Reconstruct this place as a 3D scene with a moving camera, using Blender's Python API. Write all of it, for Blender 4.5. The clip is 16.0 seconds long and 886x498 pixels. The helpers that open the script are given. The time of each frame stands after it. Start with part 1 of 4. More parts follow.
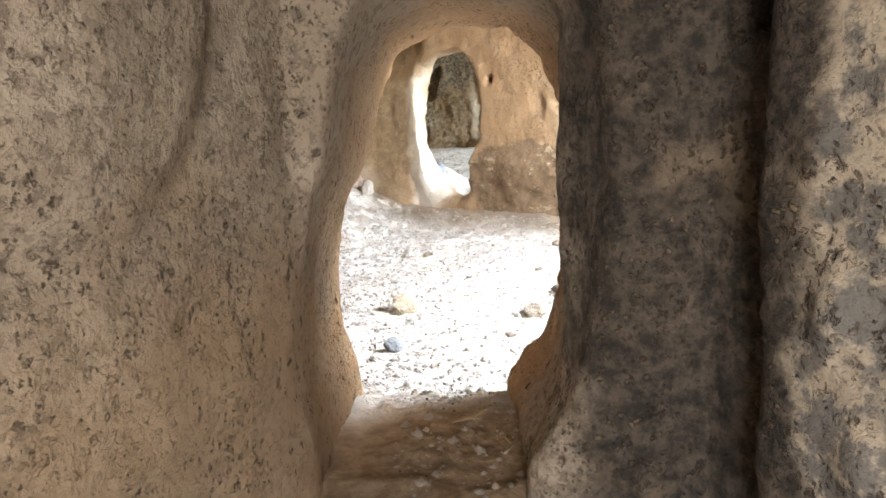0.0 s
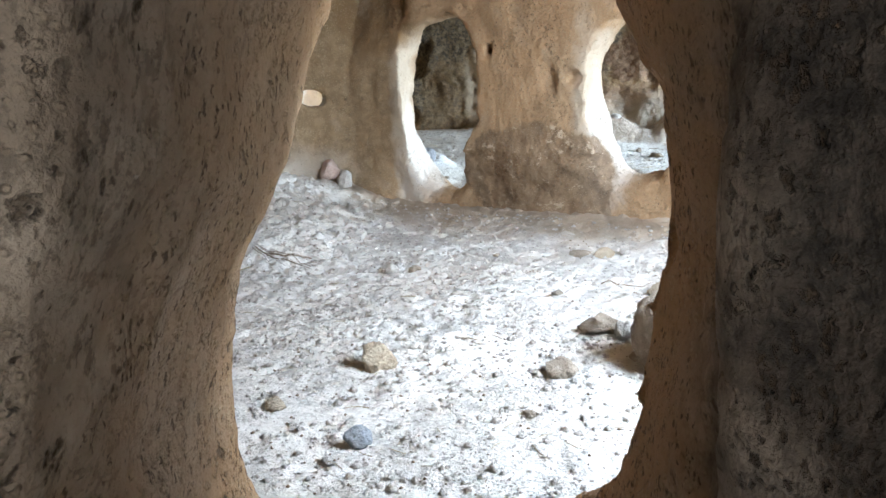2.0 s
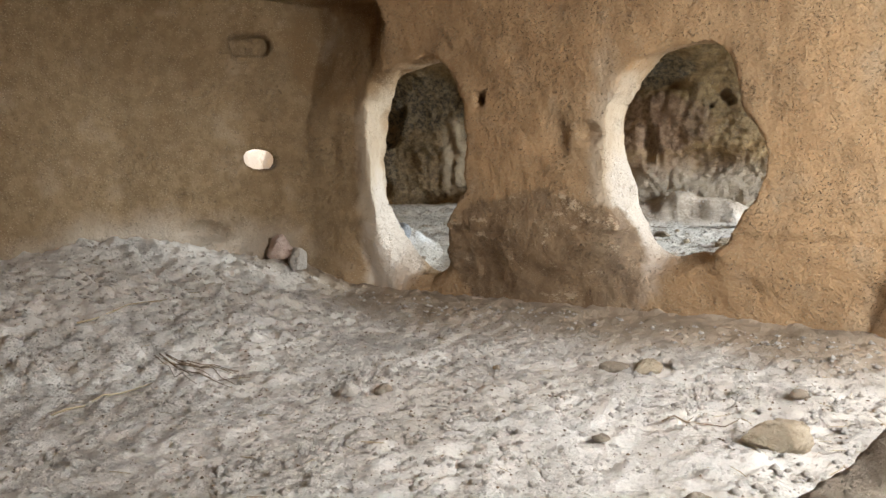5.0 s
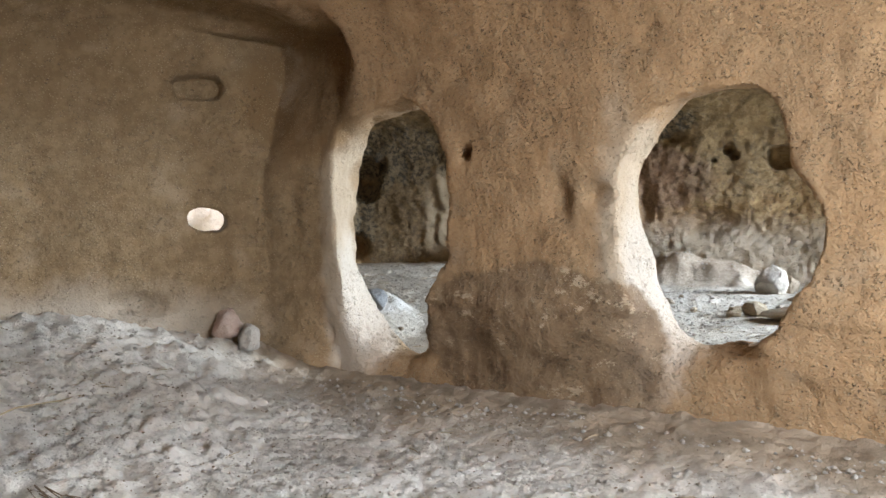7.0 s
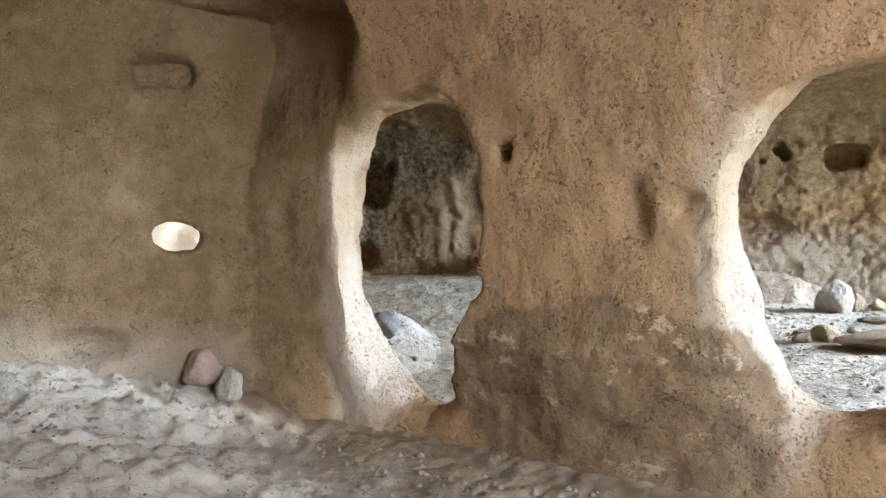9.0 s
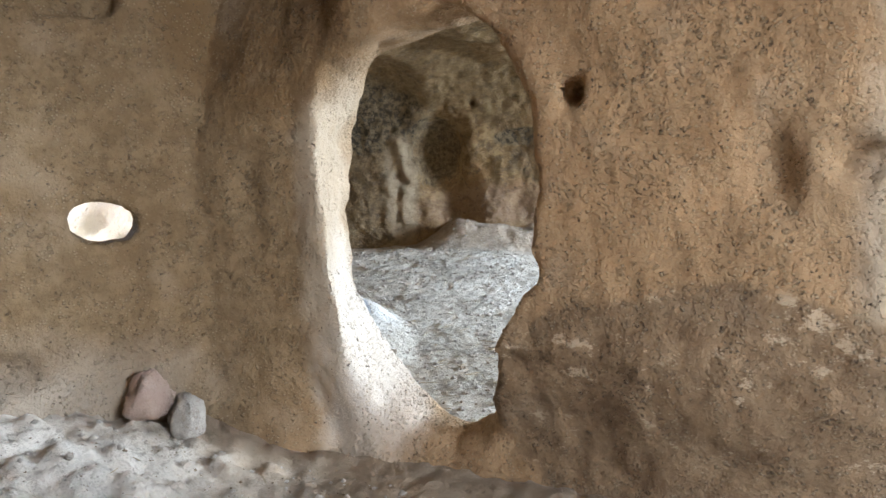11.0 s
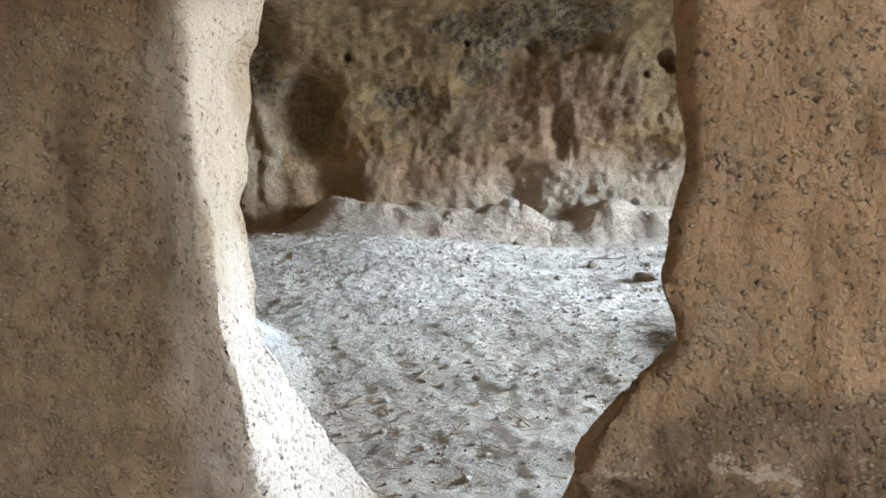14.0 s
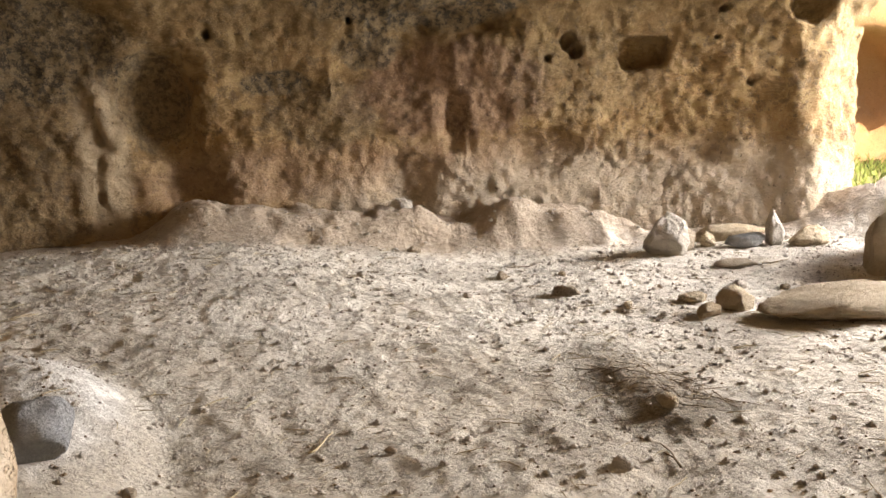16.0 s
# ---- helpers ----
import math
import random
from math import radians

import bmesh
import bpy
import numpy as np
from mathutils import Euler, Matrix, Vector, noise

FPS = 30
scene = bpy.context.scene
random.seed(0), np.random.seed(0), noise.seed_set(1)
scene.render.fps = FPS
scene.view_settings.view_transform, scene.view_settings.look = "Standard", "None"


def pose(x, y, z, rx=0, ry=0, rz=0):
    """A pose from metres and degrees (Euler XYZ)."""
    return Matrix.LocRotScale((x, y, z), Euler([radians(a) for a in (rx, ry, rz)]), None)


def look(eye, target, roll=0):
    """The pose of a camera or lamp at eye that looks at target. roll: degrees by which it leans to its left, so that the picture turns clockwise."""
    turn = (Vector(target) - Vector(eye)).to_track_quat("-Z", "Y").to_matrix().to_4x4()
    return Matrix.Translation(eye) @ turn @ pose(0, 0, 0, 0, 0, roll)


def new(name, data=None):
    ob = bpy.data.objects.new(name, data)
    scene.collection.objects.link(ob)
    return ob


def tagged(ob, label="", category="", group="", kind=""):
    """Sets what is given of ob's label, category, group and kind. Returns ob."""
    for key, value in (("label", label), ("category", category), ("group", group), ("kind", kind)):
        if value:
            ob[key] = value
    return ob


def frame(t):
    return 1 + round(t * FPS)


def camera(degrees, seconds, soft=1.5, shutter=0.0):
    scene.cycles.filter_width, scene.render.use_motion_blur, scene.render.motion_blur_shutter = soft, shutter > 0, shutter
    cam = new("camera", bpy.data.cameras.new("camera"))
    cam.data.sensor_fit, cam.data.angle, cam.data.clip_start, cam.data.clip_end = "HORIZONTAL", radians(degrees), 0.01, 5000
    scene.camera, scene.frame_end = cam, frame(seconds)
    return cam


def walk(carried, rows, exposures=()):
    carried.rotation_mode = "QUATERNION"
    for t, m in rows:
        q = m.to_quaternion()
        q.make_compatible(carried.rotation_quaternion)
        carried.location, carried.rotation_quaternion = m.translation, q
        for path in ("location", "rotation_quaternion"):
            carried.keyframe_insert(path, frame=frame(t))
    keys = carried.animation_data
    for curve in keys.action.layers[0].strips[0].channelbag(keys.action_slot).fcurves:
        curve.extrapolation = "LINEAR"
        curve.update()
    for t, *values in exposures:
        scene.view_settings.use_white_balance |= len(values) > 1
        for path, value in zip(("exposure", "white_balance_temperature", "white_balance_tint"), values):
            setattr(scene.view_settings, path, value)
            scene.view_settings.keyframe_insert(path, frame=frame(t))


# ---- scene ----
cam = camera(59.6, 16.0)
METRES, EYE, TILT, LEAN, TURN = 10.3, 1.5, 0.0, 0.0, 3.7
ROWS = [
    (0.0, 0.0, 0.0, 0.0, -0.49, -10.45, 2.67),
    (0.5, 0.0014, 0.0385, -0.0009, -0.17, -10.98, 2.57),
    (1.0, 0.0014, 0.0786, 0.0017, -0.2, -11.49, 2.48),
    (1.5, 0.0027, 0.1268, 0.0004, -0.75, -11.95, 2.35),
    (2.0, 0.0031, 0.1588, -0.0022, -1.08, -12.01, 2.79),
    (2.5, -0.0023, 0.192, -0.0081, -1.09, -11.6, 3.21),
    (3.0, -0.0047, 0.2236, -0.017, -1.04, -10.7, 3.23),
    (3.5, -0.002, 0.255, -0.0198, -0.83, -8.75, 2.43),
    (4.0, -0.0039, 0.2827, -0.021, -1.37, -7.48, 2.14),
    (6.5, 0.0065, 0.4195, -0.016, -4.9, -4.04, 2.22),
    (7.0, 0.0115, 0.446, -0.011, -4.18, -2.61, 1.59),
    (7.5, 0.0136, 0.4721, -0.0088, -3.47, -1.93, 1.15),
    (8.0, 0.0107, 0.5043, -0.0071, -3.37, -1.83, 1.32),
    (8.5, 0.0107, 0.5378, -0.0064, -3.41, -2.0, 1.49),
    (9.0, 0.0079, 0.571, -0.0022, -3.62, -2.44, 1.77),
    (9.5, -0.0027, 0.6052, -0.0009, -4.12, -3.21, 2.09),
    (12.0, -0.0547, 0.7462, 0.0018, -15.86, -6.34, 3.79),
    (12.5, -0.0588, 0.7777, 0.0011, -18.09, -6.68, 3.46),
    (13.0, -0.0585, 0.8055, 0.0008, -19.64, -7.13, 3.3),
    (13.5, -0.0524, 0.8396, 0.0014, -21.03, -7.64, 3.32),
    (14.0, -0.0467, 0.867, 0.0021, -22.21, -8.24, 3.53),
    (14.5, -0.0415, 0.8995, 0.0049, -23.55, -8.89, 3.71),
    (15.0, -0.0305, 0.926, 0.0064, -25.36, -9.55, 3.78),
    (15.5, -0.0218, 0.9477, 0.0081, -27.0, -9.93, 3.31),
    (16.0, -0.0151, 0.9767, 0.0093, -31.84, -9.89, 3.48),
]
EXPOSURES = [(0.0, 2.72, 6300, 13), (1.5, 2.3, 5600, 9), (2.5, 1.75, 6000, 12), (3.3, 1.5, 6700, 16), (4.2, 1.4, 7100, 16), (6.3, 1.5, 6600, 14), (8.0, 1.67, 6450, 15), (9.7, 1.85, 6400, 15), (12.0, 2.0, 6100, 13), (14.0, 1.95, 6100, 13), (15.0, 1.85, 6700, 17), (15.5, 1.8, 7700, 21), (16.0, 1.8, 8500, 25)]
walk(cam, [(t, pose(0, 0, EYE, TILT, LEAN, TURN) @ pose(METRES * x, METRES * y, METRES * z, 90 + pitch, roll, yaw)) for t, x, y, z, yaw, pitch, roll in ROWS], EXPOSURES)

# ---------------------------------------------------------------- world, sun, large lights
world = bpy.data.worlds.new("world")
scene.world = world
world.use_nodes = True
_nt = world.node_tree
_sky = _nt.nodes.new("ShaderNodeTexSky")
_sky.sky_type, _sky.sun_disc = "NISHITA", False
_sky.sun_elevation, _sky.sun_rotation = radians(50), radians(215)
_nt.links.new(_sky.outputs[0], _nt.nodes["Background"].inputs[0])
_nt.nodes["Background"].inputs[1].default_value = 0.12

sun = new("sun", bpy.data.lights.new("sun", "SUN"))
sun.data.energy, sun.data.angle, sun.data.color = 4.5, radians(0.6), (1.0, 0.95, 0.87)
_az, _el = radians(215), radians(50)
sun.matrix_world = look((0, 0, 12), (-math.sin(_az) * math.cos(_el), -math.cos(_az) * math.cos(_el), 12 - math.sin(_el)))


def mouth_light(name, eye, target, wide, high, watts, colour):
    """The sky's light in an open cave mouth."""
    ob = new(name, bpy.data.lights.new(name, "AREA"))
    ob.data.shape, ob.data.size, ob.data.size_y = "RECTANGLE", wide, high
    ob.data.energy, ob.data.color = watts, colour
    ob.matrix_world = look(eye, target)
    return ob


mouth_light("mouth_light_hall", (2.9, 3.95, 2.6), (1.9, 5.3, 0.0), 2.6, 2.0, 340, (0.78, 0.89, 1.0))
mouth_light("mouth_light_chamber", (11.2, 12.3, 2.7), (1.0, 12.6, 0.0), 4.4, 2.4, 1300, (0.72, 0.87, 1.0))
mouth_light("mouth_light_entry", (0.35, -3.0, 1.7), (-0.1, 2.0, 1.75), 1.3, 1.3, 44, (1.0, 0.96, 0.90))


# ---------------------------------------------------------------- materials
class Nodes:
    """Short hand for building one node material."""

    def __init__(self, name):
        self.mat = bpy.data.materials.new(name)
        self.mat.use_nodes = True
        self.tree = self.mat.node_tree
        self.bsdf = self.tree.nodes["Principled BSDF"]
        self.geo = self.tree.nodes.new("ShaderNodeNewGeometry")
        self.where = self.geo.outputs["Position"]

    def link(self, a, b):
        self.tree.links.new(a, b)

    def put(self, socket, value):
        if isinstance(value, bpy.types.NodeSocket):
            self.link(value, socket)
        elif value is not None:
            socket.default_value = value

    def noise(self, scale, detail=4, rough=0.55, vec=None, out=0, stretch=None, distort=0.0):
        n = self.tree.nodes.new("ShaderNodeTexNoise")
        n.inputs["Scale"].default_value, n.inputs["Detail"].default_value = scale, detail
        n.inputs["Roughness"].default_value, n.inputs["Distortion"].default_value = rough, distort
        v = vec or self.where
        if stretch:
            v = self.vec("MULTIPLY", v, stretch)
        self.link(v, n.inputs["Vector"])
        return n.outputs[out]

    def cells(self, scale, feature="F1", rand=1.0, out="Distance", stretch=None, warp=0.0):
        n = self.tree.nodes.new("ShaderNodeTexVoronoi")
        n.feature = feature
        n.inputs["Scale"].default_value, n.inputs["Randomness"].default_value = scale, rand
        v = self.vec("MULTIPLY", self.where, stretch) if stretch else self.where
        if warp:
            bend = self.vec("MULTIPLY", self.noise(scale * 1.3, 3, 0.6, out=1), (warp / scale, warp / scale, warp / scale))
            v = self.vec("ADD", v, bend)
        self.link(v, n.inputs["Vector"])
        return n.outputs[out]

    def vec(self, op, a, b=None):
        n = self.tree.nodes.new("ShaderNodeVectorMath")
        n.operation = op
        self.put(n.inputs[0], a)
        self.put(n.inputs[1], b)
        return n.outputs["Value" if op in ("LENGTH", "DOT_PRODUCT") else "Vector"]

    def math(self, op, a, b=None, c=None):
        n = self.tree.nodes.new("ShaderNodeMath")
        n.operation = op
        for i, v in enumerate((a, b, c)):
            self.put(n.inputs[i], v)
        return n.outputs[0]

    def span(self, v, a, b, c=0.0, d=1.0):
        n = self.tree.nodes.new("ShaderNodeMapRange")
        n.interpolation_type = "SMOOTHSTEP"
        for i, x in enumerate((v, a, b, c, d)):
            self.put(n.inputs[i], x)
        return n.outputs[0]

    def mix(self, f, a, b, blend="MIX"):
        n = self.tree.nodes.new("ShaderNodeMix")
        n.data_type, n.blend_type = "RGBA", blend
        self.put(n.inputs["Factor"], f)
        for s, v in (("A", a), ("B", b)):
            i = [k for k in n.inputs if k.name == s and k.type == "RGBA"][0]
            self.put(i, (*v, 1.0) if isinstance(v, tuple) else v)
        return [k for k in n.outputs if k.type == "RGBA"][0]

    def blot(self, centre, radii, turn=0.0, soft=0.35, ragged=0.5, grain=3.0):
        """A ragged patch round a place: 1 inside, 0 outside."""
        v = self.vec("SUBTRACT", self.where, centre)
        n = self.tree.nodes.new("ShaderNodeVectorRotate")
        n.rotation_type = "Z_AXIS"
        n.inputs["Angle"].default_value = -radians(turn)
        self.link(v, n.inputs["Vector"])
        v = self.vec("DIVIDE", n.outputs[0], radii)
        r = self.vec("LENGTH", v)
        r = self.math("ADD", r, self.math("MULTIPLY", self.math("SUBTRACT", self.noise(grain, 5, 0.6), 0.5), ragged * 2))
        return self.span(r, 1.0 - soft, 1.0 + soft, 1.0, 0.0)

    def finish(self, colour, rough, heights, strength=1.0):
        self.put(self.bsdf.inputs["Base Color"], colour)
        self.put(self.bsdf.inputs["Roughness"], rough)
        self.bsdf.inputs["Specular IOR Level"].default_value = 0.25
        last = None
        for h, metres in heights:
            b = self.tree.nodes.new("ShaderNodeBump")
            b.inputs["Strength"].default_value, b.inputs["Distance"].default_value = strength, metres
            self.link(h, b.inputs["Height"])
            if last:
                self.link(last, b.inputs["Normal"])
            last = b.outputs["Normal"]
        if last:
            self.link(last, self.bsdf.inputs["Normal"])
        return self.mat


def tuff_relief(m):
    """Pits, pale clasts and grain of the soft volcanic rock."""
    patchy = m.noise(2.1, 3)
    pits = m.math("MULTIPLY", m.span(m.cells(40, warp=1.2), 0.12, 0.26, 1.0, 0.0), m.span(m.noise(11, 4, 0.6), 0.52, 0.60))
    pocks = m.math("MULTIPLY", m.span(m.cells(19, stretch=(1.0, 1.0, 0.75), warp=1.6), 0.10, 0.30, 1.0, 0.0), m.span(m.noise(6.1, 4), 0.44, 0.56))
    clasts = m.math("MULTIPLY", m.span(m.cells(38, stretch=(1.2, 1.0, 1.4)), 0.14, 0.36, 1.0, 0.0), m.span(m.noise(7.3, 3), 0.36, 0.54))
    grain = m.noise(90, 5, 0.7)
    lumps = m.noise(25, 4, 0.55)
    return patchy, pits, pocks, clasts, grain, lumps


def rock_hall():
    m = Nodes("rock_ochre_tuff")
    patchy, pits, pocks, clasts, grain, lumps = tuff_relief(m)
    c = m.mix(m.span(patchy, 0.35, 0.65), (0.42, 0.257, 0.13), (0.35, 0.21, 0.105))
    c = m.mix(m.span(m.noise(0.55, 4), 0.42, 0.68), c, (0.36, 0.24, 0.135))
    c = m.mix(m.math("MULTIPLY", m.span(lumps, 0.42, 0.66), 0.3), c, (0.42, 0.285, 0.155))
    c = m.mix(m.math("MULTIPLY", m.span(m.noise(7.0, 6, 0.7), 0.50, 0.66), 0.22), c, (0.26, 0.165, 0.085))
    c = m.mix(m.math("MULTIPLY", m.span(m.noise(42, 5, 0.72), 0.50, 0.40), 0.3), c, (0.235, 0.15, 0.08))
    c = m.mix(m.math("MULTIPLY", m.span(m.cells(70), 0.30, 0.15), 0.25), c, (0.50, 0.36, 0.21))
    # inner side of the hall: browner tuff, darkened further for the wall's weaker light
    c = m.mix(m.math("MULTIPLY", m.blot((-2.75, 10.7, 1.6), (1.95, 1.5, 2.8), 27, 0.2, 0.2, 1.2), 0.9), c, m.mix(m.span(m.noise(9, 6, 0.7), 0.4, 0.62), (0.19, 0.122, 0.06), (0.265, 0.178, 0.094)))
    # greyer, paler tuff of the entrance passage, densely pitted
    y = m.vec("DOT_PRODUCT", m.where, (0.0, 1.0, 0.0))
    grey = m.span(m.math("ADD", y, m.noise(2.0, 3)), 3.0, 3.9, 1.0, 0.0)
    front = m.span(y, 3.5, 3.9, 1.0, 0.0)
    tan = m.mix(m.span(m.noise(5, 6, 0.7), 0.38, 0.62), (0.33, 0.27, 0.205), (0.52, 0.44, 0.35))
    tan = m.mix(m.span(m.noise(0.9, 4, 0.6), 0.40, 0.62), tan, (0.35, 0.28, 0.21))
    tan = m.mix(m.math("MULTIPLY", m.span(m.noise(26, 5, 0.7), 0.50, 0.60), 0.75), tan, (0.20, 0.165, 0.125))
    c = m.mix(grey, c, tan)
    # soot on the rock beside the passage, with bare pale rock past it
    soot_dark = m.blot((0.64, 2.40, 1.2), (0.42, 0.80, 2.4), 0, 0.2, 0.25, 5)
    c = m.mix(m.math("MULTIPLY", soot_dark, 0.98), c, m.mix(m.span(m.noise(15, 6, 0.72), 0.35, 0.65), (0.03, 0.026, 0.022), (0.115, 0.092, 0.072)))
    bare = m.blot((1.05, 1.72, 1.0), (0.34, 0.40, 1.3), 0, 0.12, 0.35, 6)
    c = m.mix(bare, c, m.mix(m.span(m.noise(8, 6, 0.65), 0.44, 0.56), (0.20, 0.185, 0.165), (0.50, 0.42, 0.32)))
    # pale jambs of the two openings: lighter rock plus daylight put in the colour
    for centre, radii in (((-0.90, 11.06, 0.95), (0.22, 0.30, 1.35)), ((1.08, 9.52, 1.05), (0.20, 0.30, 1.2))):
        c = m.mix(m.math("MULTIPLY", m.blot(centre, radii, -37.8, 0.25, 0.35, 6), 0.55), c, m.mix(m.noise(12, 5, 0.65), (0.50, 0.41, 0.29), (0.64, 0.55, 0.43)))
    # lower jambs whitened again to carry the chamber's cool daylight
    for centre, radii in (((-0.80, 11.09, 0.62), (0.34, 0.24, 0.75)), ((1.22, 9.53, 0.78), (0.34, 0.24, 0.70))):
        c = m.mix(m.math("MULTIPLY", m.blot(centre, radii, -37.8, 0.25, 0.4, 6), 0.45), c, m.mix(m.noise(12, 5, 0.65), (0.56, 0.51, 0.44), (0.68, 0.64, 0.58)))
    # rusty lower band of the passage
    rust = m.blot((-0.8, 2.0, 0.45), (0.9, 1.0, 0.65), 0, 0.35, 0.4, 3)
    c = m.mix(m.math("MULTIPLY", rust, 0.6), c, m.mix(m.noise(14, 5, 0.65), (0.33, 0.215, 0.12), (0.45, 0.32, 0.19)))
    # alcove in the corner, coloured a darker, browner ochre than the wall round it
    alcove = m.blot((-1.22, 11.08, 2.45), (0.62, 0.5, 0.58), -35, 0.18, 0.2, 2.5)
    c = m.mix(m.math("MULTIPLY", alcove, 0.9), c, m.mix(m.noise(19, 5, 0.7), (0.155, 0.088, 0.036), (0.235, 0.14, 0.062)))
    # damp dark stain at the foot of the pier
    damp = m.blot((0.42, 9.82, 0.42), (1.0, 0.45, 0.62), -37.8, 0.05, 0.24, 3)
    stain = m.mix(m.span(m.noise(6, 6, 0.7), 0.38, 0.62), (0.175, 0.108, 0.058), (0.27, 0.178, 0.10))
    stain = m.mix(m.span(m.noise(5.2, 6, 0.75, stretch=(1, 1, 1.8)), 0.57, 0.62), stain, (0.42, 0.31, 0.20))
    c = m.mix(m.math("MULTIPLY", damp, 0.9), c, stain)
    c = m.mix(m.math("MULTIPLY", m.span(m.noise(3.3, 5), 0.55, 0.75), 0.4), c, (0.40, 0.30, 0.20))
    clasts = m.math("MULTIPLY", clasts, m.math("SUBTRACT", 1.0, m.math("MAXIMUM", soot_dark, m.math("MULTIPLY", grey, 0.6))))
    # pale dust lying on the foot of the inner wall
    c = m.mix(m.math("MULTIPLY", m.blot((-2.9, 10.3, 0.45), (1.3, 0.8, 0.42), 27, 0.4, 0.4, 3), 0.75), c, (0.46, 0.385, 0.30))
    c = m.mix(m.math("MULTIPLY", clasts, 0.4), c, (0.52, 0.40, 0.26))
    pebbles = m.math("MULTIPLY", m.span(m.cells(24, stretch=(1.0, 1.0, 1.25), warp=1.2), 0.12, 0.34, 1.0, 0.0), m.span(m.noise(2.6, 4, 0.6), 0.44, 0.58))
    c = m.mix(m.math("MULTIPLY", pebbles, 0.25), c, (0.50, 0.37, 0.23))
    pocks = m.math("MULTIPLY", pocks, m.math("MULTIPLY", front, m.span(m.noise(2.3, 3), 0.35, 0.5)))
    streaks = m.math("MULTIPLY", m.math("MULTIPLY", m.span(m.cells(48, stretch=(1.0, 1.0, 0.55), warp=1.5), 0.14, 0.34, 1.0, 0.0), m.span(m.noise(7, 4, 0.6), 0.42, 0.54)), m.math("MULTIPLY", front, m.span(m.noise(1.9, 3), 0.36, 0.50)))
    pits = m.math("MAXIMUM", pits, streaks)
    c = m.mix(m.math("MULTIPLY", m.math("MAXIMUM", pits, pocks), 0.85), c, (0.09, 0.063, 0.04))
    return m.finish(c, 0.93, [(lumps, 0.018), (m.math("SUBTRACT", 1.0, pocks), 0.03), (m.math("SUBTRACT", 1.0, pits), 0.012), (pebbles, 0.022), (clasts, 0.010), (grain, 0.009)])


def rock_chamber():
    m = Nodes("rock_mottled_tuff")
    patchy, pits, pocks, clasts, grain, lumps = tuff_relief(m)
    scaled = m.noise(4.5, 7, 0.72, distort=0.6, stretch=(0.8, 0.8, 1.35))
    c = m.mix(m.span(patchy, 0.35, 0.65), (0.33, 0.20, 0.092), (0.245, 0.152, 0.07))
    c = m.mix(m.span(scaled, 0.44, 0.58), c, (0.40, 0.27, 0.135))
    c = m.mix(m.math("MULTIPLY", m.span(m.noise(7.5, 7, 0.75), 0.52, 0.60), 0.7), c, (0.165, 0.11, 0.065))
    # weathered dark upper part, ragged edge: stain plus falloff of light painted in
    z = m.vec("DOT_PRODUCT", m.where, (0.0, 0.0, 1.0))
    upper_dark = m.span(m.math("ADD", z, m.math("MULTIPLY", m.noise(1.6, 6, 0.65), 1.8)), 2.7, 3.5)
    c = m.mix(m.math("MULTIPLY", upper_dark, 0.45), c, m.mix(m.span(m.noise(8, 6, 0.7), 0.4, 0.6), (0.15, 0.11, 0.06), (0.31, 0.23, 0.13)))
    # reddish scaled band on the far wall
    red = m.blot((3.3, 17.5, 1.85), (1.1, 0.8, 0.52), -21, 0.15, 0.5, 2.6)
    c = m.mix(m.math("MULTIPLY", red, 0.75), c, m.mix(m.span(m.noise(9, 6, 0.7), 0.4, 0.6), (0.155, 0.085, 0.055), (0.33, 0.205, 0.135)))
    red = m.blot((2.2, 17.9, 1.05), (2.6, 0.9, 0.30), -21, 0.4, 0.4, 2.0)
    c = m.mix(m.math("MULTIPLY", red, 0.5), c, m.mix(m.noise(6, 5, 0.7), (0.27, 0.165, 0.11), (0.45, 0.30, 0.21)))
    # old soot, scaled off in places; left corner and niche patches paint in shade
    soot_dark = m.mix(m.span(m.noise(14, 6, 0.75), 0.42, 0.56), (0.06, 0.052, 0.04), (0.25, 0.185, 0.11))
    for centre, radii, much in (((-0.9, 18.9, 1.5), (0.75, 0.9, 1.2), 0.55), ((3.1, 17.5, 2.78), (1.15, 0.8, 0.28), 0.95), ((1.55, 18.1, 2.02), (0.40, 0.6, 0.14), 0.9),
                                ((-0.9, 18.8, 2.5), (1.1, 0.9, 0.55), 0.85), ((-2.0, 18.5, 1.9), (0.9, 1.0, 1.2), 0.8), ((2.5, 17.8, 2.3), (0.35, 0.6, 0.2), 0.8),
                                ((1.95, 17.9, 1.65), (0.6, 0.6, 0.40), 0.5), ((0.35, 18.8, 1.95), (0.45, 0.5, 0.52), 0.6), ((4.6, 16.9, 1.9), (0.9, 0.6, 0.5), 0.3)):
        c = m.mix(m.math("MULTIPLY", m.blot(centre, radii, -21, 0.12, 0.55, 3.8), much), c, soot_dark)
    # bare chalky streak beside the niche, and the dusty foot of the wall
    c = m.mix(m.math("MULTIPLY", m.blot((-0.15, 18.6, 1.35), (0.24, 0.7, 0.78), 10, 0.3, 0.4, 3), 0.85), c, m.mix(m.noise(9, 5, 0.65), (0.40, 0.30, 0.19), (0.54, 0.43, 0.30)))
    c = m.mix(m.math("MULTIPLY", m.blot((4.6, 16.7, 0.5), (3.3, 1.1, 0.6), -25, 0.4, 0.4, 2), 0.75), c, m.mix(m.noise(9, 6, 0.7), (0.43, 0.345, 0.26), (0.60, 0.52, 0.42)))
    c = m.mix(m.math("MULTIPLY", clasts, 0.35), c, (0.46, 0.34, 0.20))
